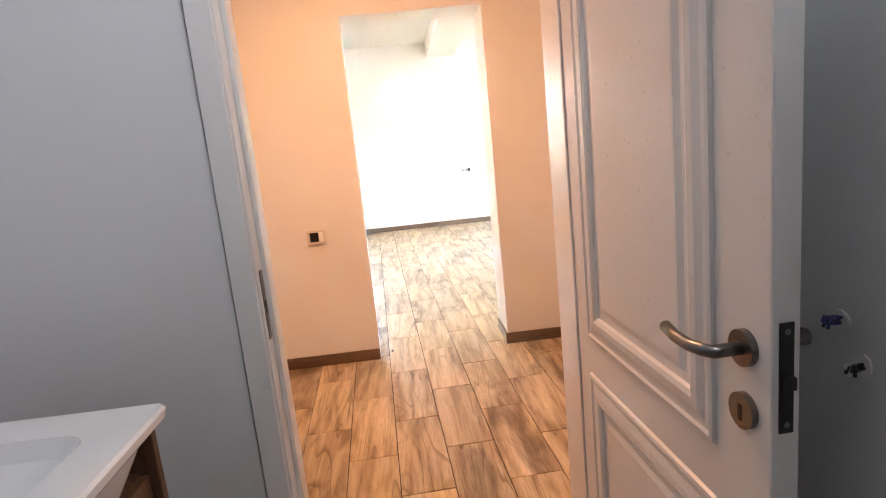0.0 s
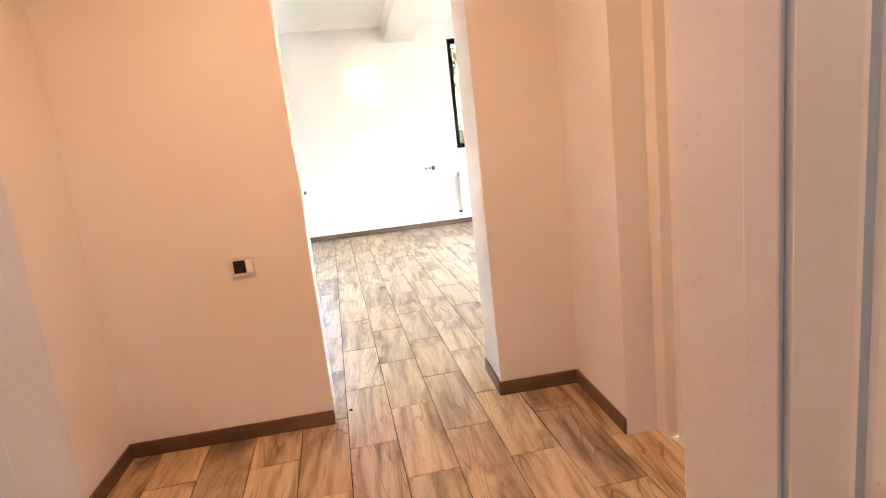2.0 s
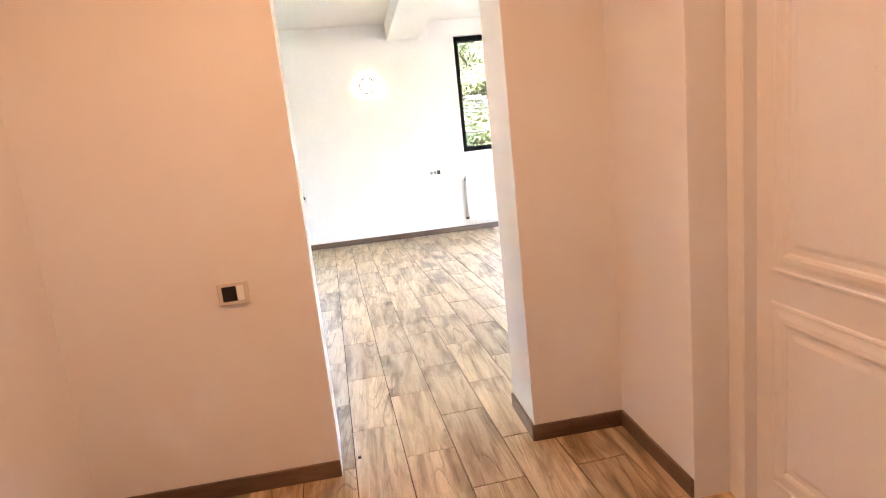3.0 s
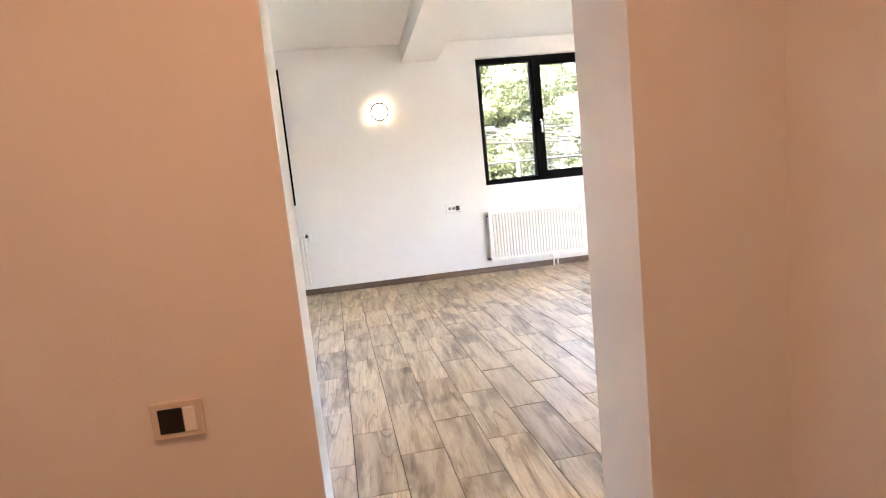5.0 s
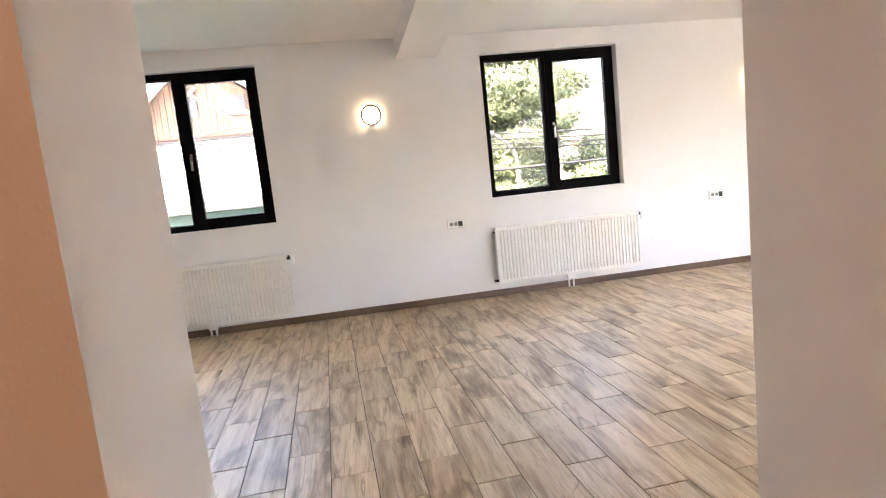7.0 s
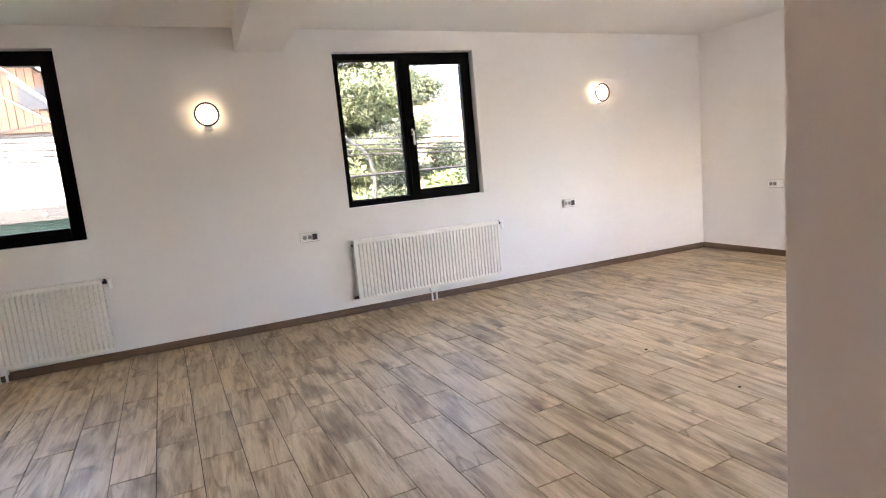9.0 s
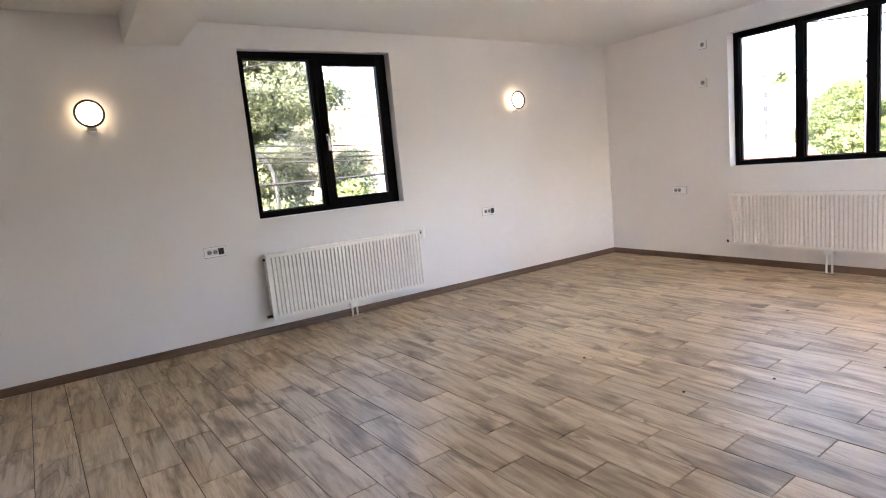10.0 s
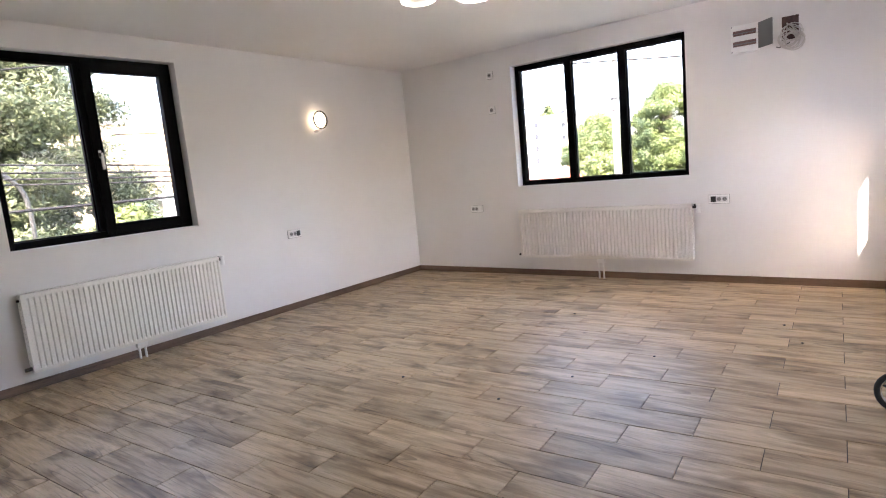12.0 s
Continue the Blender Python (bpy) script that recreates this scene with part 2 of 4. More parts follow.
HOLE = plain("rough_plaster_hole", (0.09, 0.05, 0.045), 0.95, vary=0.4, scale=30, bump=0.1)
SMOKE = plain("smoked_cover", (0.24, 0.25, 0.25), 0.15, vary=0.03, bump=0.0)
BREAKER = plain("breaker_strip", (0.16, 0.09, 0.08), 0.5, vary=0.3, scale=40, bump=0.0)


def foliage(name, dark, light, scale):
    """Leaves that differ one by one and from bough to bough."""
    m, nt, b = material(name)
    rnd = nt.nodes.new("ShaderNodeNewGeometry").outputs["Random Per Island"]
    tc = nt.nodes.new("ShaderNodeTexCoord")
    n = node(nt, "ShaderNodeTexNoise", Scale=scale, Detail=3.0)
    nt.links.new(tc.outputs["Object"], n.inputs["Vector"])
    add = nt.nodes.new("ShaderNodeMath")
    add.operation = "MULTIPLY_ADD"
    add.inputs[1].default_value = 0.45
    nt.links.new(rnd, add.inputs[0])
    nt.links.new(n.outputs["Fac"], add.inputs[2])
    r = nt.nodes.new("ShaderNodeValToRGB")
    r.color_ramp.elements[0].position, r.color_ramp.elements[0].color = 0.50, (*dark, 1)
    r.color_ramp.elements[1].position, r.color_ramp.elements[1].color = 0.95, (*light, 1)
    nt.links.new(add.outputs[0], r.inputs["Fac"])
    nt.links.new(r.outputs["Color"], b.inputs["Base Color"])
    b.inputs["Roughness"].default_value = 0.6
    return m


LEAF_A = foliage("conifer_foliage", (0.022, 0.034, 0.017), (0.098, 0.115, 0.048), 0.9)
LEAF_B = foliage("broadleaf_foliage", (0.020, 0.042, 0.014), (0.105, 0.135, 0.032), 0.8)
BARK = plain("bark", (0.10, 0.075, 0.055), 0.9, vary=0.3, scale=8, bump=0.1, grain=30)
RENDERW = plain("house_render", (0.62, 0.58, 0.52), 0.85, vary=0.08, scale=0.6, bump=0.05)
ORANGEW = plain("ochre_render", (0.66, 0.50, 0.30), 0.85, vary=0.08, scale=0.6, bump=0.05)
PLANK = wood("weathered_gable_boards", (0.058, 0.027, 0.0105), (0.022, 0.010, 0.005), along="z", rough=0.7, streak=0.8)
REDROOF = plain("red_roof_tiles", (0.32, 0.10, 0.065), 0.8, vary=0.2, scale=3, bump=0.05)
SHEET = plain("pale_roof_sheet", (0.62, 0.62, 0.60), 0.5, vary=0.12, scale=3, bump=0.03)
GREENM = plain("green_sheet_metal", (0.02, 0.055, 0.04), 0.45, vary=0.12, scale=4, bump=0.02)
GREYM = plain("grey_fascia", (0.028, 0.028, 0.026), 0.6, vary=0.2, scale=6, bump=0.03)
CONCRETE = plain("concrete", (0.36, 0.35, 0.33), 0.85, vary=0.12, scale=5, bump=0.05)
ASPHALT = plain("asphalt_and_yards", (0.07, 0.075, 0.06), 0.95, vary=0.4, scale=0.25, bump=0.05)
WINDARK = plain("far_window_glass", (0.02, 0.025, 0.035), 0.5, vary=0.2, bump=0.0)
HATCH = plain("blue_grey_opening", (0.008, 0.011, 0.016), 0.8, vary=0.15, bump=0.0)
WIRE = plain("black_cable", (0.006, 0.006, 0.007), 0.9, vary=0.1, bump=0.0)
RUBBER = plain("black_rubber", (0.018, 0.018, 0.018), 0.7, vary=0.2, bump=0.02)
BATHFLOOR = plain("grey_bathroom_tile", (0.30, 0.29, 0.28), 0.35, vary=0.1, scale=3, bump=0.02)

# ---- mesh helpers ----


def link(name, bm, mat, parent=None, label="", smooth=False):
    me = bpy.data.meshes.new(name)
    bmesh.ops.recalc_face_normals(bm, faces=bm.faces[:])
    bm.to_mesh(me)
    bm.free()
    if smooth:
        for p in me.polygons:
            p.use_smooth = True
    me.materials.append(mat)
    ob = new(name, me)
    if parent:
        ob.parent = parent
    if label:
        ob["label"] = label
    return ob


def part(name, bm, mat, parent, label="", smooth=False):
    return link(name, bm, mat, parent, label, smooth)


def thing(name, at, label, category, group="", kind="", rz=0.0):
    ob = new(name)
    ob.matrix_world = pose(*at, 0, 0, rz)
    ob.empty_display_size = 0.1
    return tagged(ob, label, category, group, kind)


def box(x0, x1, y0, y1, z0, z1, bevel=0.0, bm=None):
    out = bm or bmesh.new()
    tmp = bmesh.new() if bm and bevel else out
    r = bmesh.ops.create_cube(tmp, size=1.0)
    bmesh.ops.scale(tmp, vec=(x1 - x0, y1 - y0, z1 - z0), verts=r["verts"])
    bmesh.ops.translate(tmp, vec=((x0 + x1) / 2, (y0 + y1) / 2, (z0 + z1) / 2), verts=r["verts"])
    if bevel:
        bmesh.ops.bevel(tmp, geom=tmp.edges[:], offset=bevel, segments=2, affect="EDGES", profile=0.6)
        if tmp is not out:
            me = bpy.data.meshes.new("tmp")
            tmp.to_mesh(me)
            tmp.free()
            out.from_mesh(me)
            bpy.data.meshes.remove(me)
    return out


def cyl(r, z0, z1, seg=24, bm=None, m=None, r2=None):
    out = bm or bmesh.new()
    got = bmesh.ops.create_cone(out, cap_ends=True, segments=seg, radius1=r, radius2=r if r2 is None else r2, depth=z1 - z0)
    bmesh.ops.translate(out, vec=(0, 0, (z0 + z1) / 2), verts=got["verts"])
    if m:
        bmesh.ops.transform(out, matrix=m, verts=got["verts"])
    return out


def tube(points, r, seg=8, bm=None, closed=False):
    """A round bar along a line of points."""
    out = bm or bmesh.new()
    pts = [Vector(p) for p in points]
    rings = []
    n = len(pts)
    for i, p in enumerate(pts):
        a = pts[i - 1] if (i or closed) else p
        c = pts[(i + 1) % n] if (i < n - 1 or closed) else p
        d = (c - a).normalized()
        u = d.orthogonal().normalized() if not rings else (rings[-1][1] - d * rings[-1][1].dot(d)).normalized()
        v = d.cross(u)
        rings.append(([out.verts.new(p + r * (math.cos(2 * math.pi * k / seg) * u + math.sin(2 * math.pi * k / seg) * v)) for k in range(seg)], u))
    for i in range(n if closed else n - 1):
        A, B = rings[i][0], rings[(i + 1) % n][0]
        for k in range(seg):
            out.faces.new((A[k], A[(k + 1) % seg], B[(k + 1) % seg], B[k]))
    if not closed:
        out.faces.new(rings[0][0])
        out.faces.new(rings[-1][0])
    return out


def ring(centre, radius, r, axis="z", seg=36, sub=8, bm=None):
    c = Vector(centre)
    pts = []
    for i in range(seg):
        a = 2 * math.pi * i / seg
        u, v = radius * math.cos(a), radius * math.sin(a)
        pts.append(c + {"z": Vector((u, v, 0)), "y": Vector((u, 0, v)), "x": Vector((0, u, v))}[axis])
    return tube(pts, r, sub, bm, closed=True)


def wall(name, x0, x1, y0, y1, z0, z1, mat, holes=(), along="x"):
    """A thick wall along x or y, cut by holes (a0, a1, z0, z1) that go right through it."""
    bm = bmesh.new()
    a0, a1 = (x0, x1) if along == "x" else (y0, y1)
    cuts = sorted({a0, a1, *[h[0] for h in holes], *[h[1] for h in holes]})
    for p, q in zip(cuts, cuts[1:]):
        spans = [(z0, z1)]
        for h in holes:
            if h[0] <= p and q <= h[1]:
                nxt = []
                for s, e in spans:
                    if h[2] > s:
                        nxt.append((s, min(e, h[2])))
                    if h[3] < e:
                        nxt.append((max(s, h[3]), e))
                spans = nxt
        for s, e in spans:
            if along == "x":
                box(p, q, y0, y1, s, e, bm=bm)
            else:
                box(x0, x1, p, q, s, e, bm=bm)
    bmesh.ops.remove_doubles(bm, verts=bm.verts[:], dist=0.0005)
    inner = [f for f in bm.faces]
    seen = {}
    for f in inner:
        k = tuple(round(v, 3) for v in f.calc_center_median())
        seen.setdefault(k, []).append(f)
    bmesh.ops.delete(bm, geom=[f for fs in seen.values() if len(fs) > 1 for f in fs], context="FACES_ONLY")
    ob = link(name, bm, mat)
    return tagged(ob, "", "wall", kind="structure")


# ---- structure ----
ROOM_W, ROOM_E, ROOM_N, ROOM_S = -3.4, 7.0, 10.0, 4.50
W1 = (2.245, 3.765, 1.073, 2.595)
W2 = (6.335, 8.315, 1.09, 2.525)
W3 = (-1.56, -0.04, 1.073, 2.655)
OPEN = (0.562, 1.387, -0.3, 2.09)
BATH = (0.40, 1.30, -0.3, 2.06)
RDOOR = (2.93, 3.845, -0.3, 2.06)
# unseen slot, sized to throw the sun patch on the east wall
SUNSLOT = (6.13, 6.42, 1.25, 2.08)
# unseen opening added to let fill light into the room
SOUTHFILL = (4.25, 5.2, 1.0, 2.4)

tagged(wall("wall_north", ROOM_W - 0.3, 7.3, 10.0, 10.3, -0.2, 2.98, PAINT, [W1, W3]), "smooth white painted wall with two black-framed windows")
tagged(wall("wall_east", 7.0, 7.3, 4.38, 10.0, -0.2, 2.98, PAINT, [W2], along="y"), "smooth white painted wall with a wide three-pane window")
tagged(wall("wall_west", ROOM_W - 0.3, ROOM_W, 4.38, 10.0, -0.2, 2.98, PAINT, along="y"), "plain white painted end wall of the large room")
partition = tagged(wall("wall_partition", ROOM_W, 2.02, 4.397, 4.73, -0.2, 2.98, PAINT, [OPEN]), "thick white wall with a plain doorless opening")
for vert in partition.data.vertices:  # the west reveal is slightly splayed
    if abs(vert.co.x - OPEN[0]) < 0.002:
        vert.co.x = 0.558 if vert.co.y < 4.5 else 0.538
tagged(wall("wall_south", 2.02, 7.0, 4.38, 4.50, -0.2, 2.98, PAINT, [SUNSLOT, SOUTHFILL]), "thin white wall, out of view, with two openings added for light")
tagged(wall("wall_hall_west", -0.585, -0.385, 2.55, 4.397, -0.2, 2.75, PAINT, [RDOOR], along="y"), "white hall wall with a panelled door")
tagged(wall("wall_hall_east", 1.79, 2.02, 2.55, 4.397, -0.2, 2.75, PAINT, [RDOOR], along="y"), "white hall wall with a panelled door")
tagged(wall("wall_bathroom_north", -0.585, 2.02, 2.21, 2.55, -0.2, 2.75, BATHPAINT, [BATH]), "white wall between bathroom and hall with a doorway")
tagged(wall("wall_bathroom_east", 1.50, 1.65, -1.1, 2.21, -0.2, 2.75, BATHPAINT, [(0.95, 1.45, 2.05, 2.45)], along="y"), "pale grey bathroom wall with an assumed small high opening, unseen")
tagged(wall("wall_bathroom_west", -0.385, -0.235, -1.1, 2.21, -0.2, 2.75, BATHPAINT, along="y"), "plain pale grey bathroom wall")
tagged(wall("wall_bathroom_south", -0.385, 1.65, -1.25, -1.1, -0.2, 2.75, BATHPAINT), "plain pale grey bathroom wall")


def ceiling(name, x0, x1, y0, y1, za, zb, top, label):
    bm = bmesh.new()
    v = [bm.verts.new(p) for p in ((x0, y0, za), (x1, y0, zb), (x1, y1, zb), (x0, y1, za), (x0, y0, top), (x1, y0, top), (x1, y1, top), (x0, y1, top))]
    for f in ((0, 1, 2, 3), (4, 5, 6, 7), (0, 1, 5, 4), (1, 2, 6, 5), (2, 3, 7, 6), (3, 0, 4, 7)):
        bm.faces.new([v[i] for i in f])
    return tagged(link(name, bm, CEIL), label, "ceiling", kind="structure")


ceiling("ceiling", ROOM_W, ROOM_E, 4.50, 10.0, 2.875, 2.745, 2.98, "matt white plastered ceiling")
ceiling("ceiling_hall", -0.385, 1.79, 2.55, 4.397, 2.55, 2.55, 2.75, "matt white hall ceiling")
ceiling("ceiling_bathroom", -0.235, 1.50, -1.1, 2.21, 2.55, 2.55, 2.75, "matt white bathroom ceiling")
tagged(link("ceiling_beam", box(1.365, 1.785, 4.73, 10.0, 2.60, 2.86, 0.006), CEIL), "white plastered ceiling beam meeting the wall", "beam", kind="structure")
tagged(link("roof_slab", box(-3.75, 7.35, 4.36, 10.35, 2.985, 3.1), CONCRETE), "flat concrete slab above the large room", "roof", kind="structure")
tagged(link("roof_slab_hall", box(-0.7, 2.15, -1.35, 4.36, 2.76, 3.1), CONCRETE), "flat concrete slab above hall and bathroom", "roof", kind="structure")
# out of view: only blocks direct sun at the added south opening
tagged(link("sun_blocker_slab", box(2.16, 5.2, 2.7, 4.375, 2.45, 2.55), CONCRETE), "unseen concrete slab added to keep the sun out of the south opening", "canopy", kind="structure")
tagged(link("floor_bathroom", box(-0.385, 1.65, -1.1, 2.285, -0.06, 0.0), BATHFLOOR), "grey tiled bathroom floor", "floor", kind="structure")


def skirting(name, x0, x1, y0, y1, mat):
    ob = link(name, box(x0, x1, y0, y1, 0.0, 0.072, 0.004), mat)
    return tagged(ob, "brown wood-look tile skirting along the wall", "baseboard", "skirting boards", "structure")


skirting("baseboard_north", ROOM_W, 7.0, 9.988, 10.0, SKIRT_X)
skirting("baseboard_east", 6.988, 7.0, 4.51, 9.988, SKIRT_Y)
skirting("baseboard_partition_west", ROOM_W, OPEN[0] - 0.026, 4.73, 4.742, SKIRT_X)
skirting("baseboard_partition_east", OPEN[1], 2.02, 4.73, 4.742, SKIRT_X)
skirting("baseboard_hall_north_west", -0.373, OPEN[0] - 0.006, 4.385, 4.397, SKIRT_X)
skirting("baseboard_hall_north_east", OPEN[1] - 0.012, 1.778, 4.385, 4.397, SKIRT_X)
skirting("baseboard_opening_east", OPEN[1] - 0.012, OPEN[1], 4.397, 4.73, SKIRT_Y)
skirting("baseboard_hall_east", 1.778, 1.79, 3.85, 4.397, SKIRT_Y)
skirting("baseboard_hall_west", -0.385, -0.373, 3.85, 4.397, SKIRT_Y)


# ---- windows ----
def profile_frame(x0, x1, z0, z1, w, y0, y1, bm=None):
    bm = bm or bmesh.new()
    box(x0, x0 + w, y0, y1, z0, z1, 0.004, bm)
    box(x1 - w, x1, y0, y1, z0, z1, 0.004, bm)
    box(x0 + w, x1 - w, y0 + 0.0005, y1 - 0.0005, z0, z0 + w, 0.004, bm)
    box(x0 + w, x1 - w, y0 + 0.0005, y1 - 0.0005, z1 - w, z1, 0.004, bm)
    return bm


def pane(parent, x0, x1, z0, z1, y):
    bm = box(x0, x1, y, y + 0.006, z0, z1)
    ob = part("pane", bm, GLASS, parent)
    ob.visible_shadow = False
    return ob


def window_two(name, at, w, h, label):
    """A fixed light beside an opening sash with a handle."""
    t = thing(name, at, label, "window", kind="structure")
    d = 0.10
    fr = part("window_frame", profile_frame(0, w, 0, h, 0.062, d, d + 0.075), FRAME, t)
    m = 0.475 * w
    part("mullion", box(m - 0.03, m + 0.03, d, d + 0.075, 0.062, h - 0.062, 0.004), FRAME, t)
    pane(t, 0.062, m - 0.03, 0.062, h - 0.062, d + 0.04)
    part("glazing_bead", profile_frame(0.062, m - 0.03, 0.062, h - 0.062, 0.012, d + 0.02, d + 0.06), FRAME, t)
    x0, x1 = m + 0.012, w - 0.035
    sash = part("sash", profile_frame(x0, x1, 0.035, h - 0.035, 0.085, d - 0.018, d + 0.05), FRAME, t)
    p = pane(t, x0 + 0.085, x1 - 0.085, 0.12, h - 0.12, d + 0.02)
    p.parent = sash
    hb = box(-0.013, 0.013, -0.012, 0, -0.035, 0.035, 0.004)
    hb = box(-0.009, 0.009, -0.05, -0.012, -0.01, 0.01, 0.003, hb)
    hb = box(-0.011, 0.011, -0.052, -0.038, -0.13, 0.012, 0.005, hb)
    bmesh.ops.translate(hb, vec=(x0 + 0.045, d - 0.018, 0.47 * h), verts=hb.verts[:])
    part("window_handle", hb, STEEL, sash, "silver lever handle")
    for k in (0.12, 0.88):
        part("hinge", cyl(0.009, -0.04, 0.04, 12, m=pose(w - 0.03, d - 0.02, k * h)), FRAME, t)
    part("window_sill", box(0.004, w - 0.004, 0.002, d, -0.004, 0.006, 0.002), PLASTIC, t)
    return t


def window_three(name, at, rz, w, h, label):
    t = thing(name, at, label, "window", kind="structure", rz=rz)
    d = 0.11
    part("window_frame", profile_frame(0, w, 0, h, 0.055, d, d + 0.075), FRAME, t)
    c = [0.055 + (w - 0.11) * k / 3 for k in range(4)]
    for k in (1, 2):
        part("mullion", box(c[k] - 0.04, c[k] + 0.04, d + 0.001, d + 0.074, 0.055, h - 0.055, 0.004), FRAME, t)
    for k in range(3):
        a = c[k] + (0.04 if k else 0)
        b = c[k + 1] - (0.04 if k < 2 else 0)
        pane(t, a, b, 0.055, h - 0.055, d + 0.04)
        part("glazing_bead", profile_frame(a, b, 0.055, h - 0.055, 0.012, d + 0.02, d + 0.06), FRAME, t)
    part("window_sill", box(0.004, w - 0.004, 0.002, d, -0.004, 0.006, 0.002), PLASTIC, t)
    return t


# unseen window whose opaque pane blocks the sky behind the area light
bw = thing("window_4", (1.62, 0.95, 2.05), "small high bathroom window, assumed and unseen, closed to the sky", "window", kind="structure", rz=90)
part("window_frame", profile_frame(0.002, 0.498, 0.002, 0.398, 0.045, -0.02, 0.02), PLASTIC, bw)
part("pane", box(0.047, 0.453, -0.006, 0.006, 0.047, 0.353), PLASTIC, bw, "opaque white pane that blocks the sky")
window_two("window_1", (W1[0], 10.0, W1[2]), W1[1] - W1[0], W1[3] - W1[2], "black-framed two-light window with an opening sash over a radiator")
window_two("window_3", (W3[0], 10.0, W3[2]), W3[1] - W3[0], W3[3] - W3[2], "black-framed two-light window looking on a neighbour's gable")
window_three("window_2", (7.0, W2[1], W2[2]), -90, W2[1] - W2[0], W2[3] - W2[2], "wide black-framed window of three fixed panes")


# ---- radiators ----
def radiator(at, rz, w, h, valve_right, label):
    """Origin at the wall face, under the lower left corner; local y points into the wall."""
    t = thing("radiator", at, label, "radiator", "white panel radiators", rz=rz)
    n = round(w / 0.0395)
    bm = bmesh.new()
    step = (w - 0.03) / n
    rows = [(0.0, 0), (0.022, 0), (0.045, 1), (h - 0.05, 1), (h - 0.027, 0), (h, 0)]
    xs, ds = [], []
    for k in range(n):
        x = 0.015 + k * step
        for u, dep in ((0.0, 0.0), (0.46, 0.0), (0.60, 0.017), (0.84, 0.017), (0.98, 0.0)):
            xs.append(x + u * step)
            ds.append(dep)
    xs = [0.0] + xs + [w]
    ds = [0.0] + ds + [0.0]
    grid = [[bm.verts.new((x, -0.115 + d * on, z)) for x, d in zip(xs, ds)] for z, on in rows]
    for a, b in zip(grid, grid[1:]):
        for k in range(len(xs) - 1):
            bm.faces.new((a[k], a[k + 1], b[k + 1], b[k]))
    part("front_panel", bm, RADWHITE, t)
    bmesh_back = box(0.01, w - 0.01, -0.045, -0.03, 0.01, h - 0.01, 0.003)
    part("back_panel", bmesh_back, RADWHITE, t)
    for x in (0.0, w - 0.012):
        part("side_cover", box(x, x + 0.012, -0.113, -0.028, 0.012, h + 0.002, 0.003), RADWHITE, t)
    g = bmesh.new()
    for x0 in range(int(w / 0.03)):
        box(0.02 + x0 * 0.03, 0.036 + x0 * 0.03, -0.105, -0.035, h - 0.006, h + 0.001, bm=g)
    box(0.012, w - 0.012, -0.112, -0.104, h - 0.008, h + 0.003, bm=g)
    box(0.012, w - 0.012, -0.038, -0.030, h - 0.008, h + 0.003, bm=g)
    part("top_grille", g, RADWHITE, t)
    part("bottom_plate", box(0.012, w - 0.012, -0.11, -0.03, -0.002, 0.004), RADWHITE, t)
    vx = w if valve_right else 0.0
    s = 1 if valve_right else -1
    part("valve", cyl(0.014, 0, 0.035, 16, m=pose(vx, -0.07, h - 0.03) @ pose(0, 0, 0, 0, 90 * s, 0)), BLACKPL, t, "dark valve body")
    head = cyl(0.022, -0.075, 0.0, 20, m=pose(vx + s * 0.055, -0.075, h - 0.012), r2=0.019)
    cyl(0.024, 0.0, 0.012, 20, head, pose(vx + s * 0.055, -0.075, h - 0.012))
    part("thermostat_head", head, PLASTIC, t, "white thermostat head", smooth=False)
    part("valve_cap", cyl(0.010, 0, 0.020, 16, m=pose(vx + s * 0.02, -0.07, h - 0.02)), BLACKPL, t, "small dark valve cap")
    part("plug", cyl(0.015, 0, 0.045, 12, m=pose(w - vx, -0.07, 0.03) @ pose(0, 0, 0, 0, -90 * s, 0)), BLACKPL, t, "dark end plug")
    part("air_vent", cyl(0.010, 0, 0.016, 12, m=pose(w - vx, -0.07, h - 0.045) @ pose(0, 0, 0, 0, -90 * s, 0)), BLACKPL, t, "dark air vent")
    for k in (-0.026, 0.026):
        part("pipe", tube([(w * 0.5 + k, -0.07, 0.0), (w * 0.5 + k, -0.07, -at[2] + 0.002)], 0.010, 12), PLASTIC, t, "white pipe to the floor")
    part("valve_block", box(w * 0.5 - 0.045, w * 0.5 + 0.045, -0.09, -0.05, -0.05, -0.003, 0.005), PLASTIC, t, "white connection block")
    for k in (0.2, 0.8):
        part("bracket", box(k * w - 0.015, k * w + 0.015, -0.03, 0.0, 0.06, h - 0.05), PLASTIC, t)
    return t


radiator((2.215, 10.0, 0.152), 0, 1.64, 0.605, True, "white ribbed panel radiator hung below the two-light window")
radiator((-1.61, 10.0, 0.118), 0, 1.63, 0.62, True, "white ribbed panel radiator hung below the gable-side window")
radiator((7.0, 8.28, 0.235), -90, 1.985, 0.575, True, "long white ribbed panel radiator hung below the wide window")


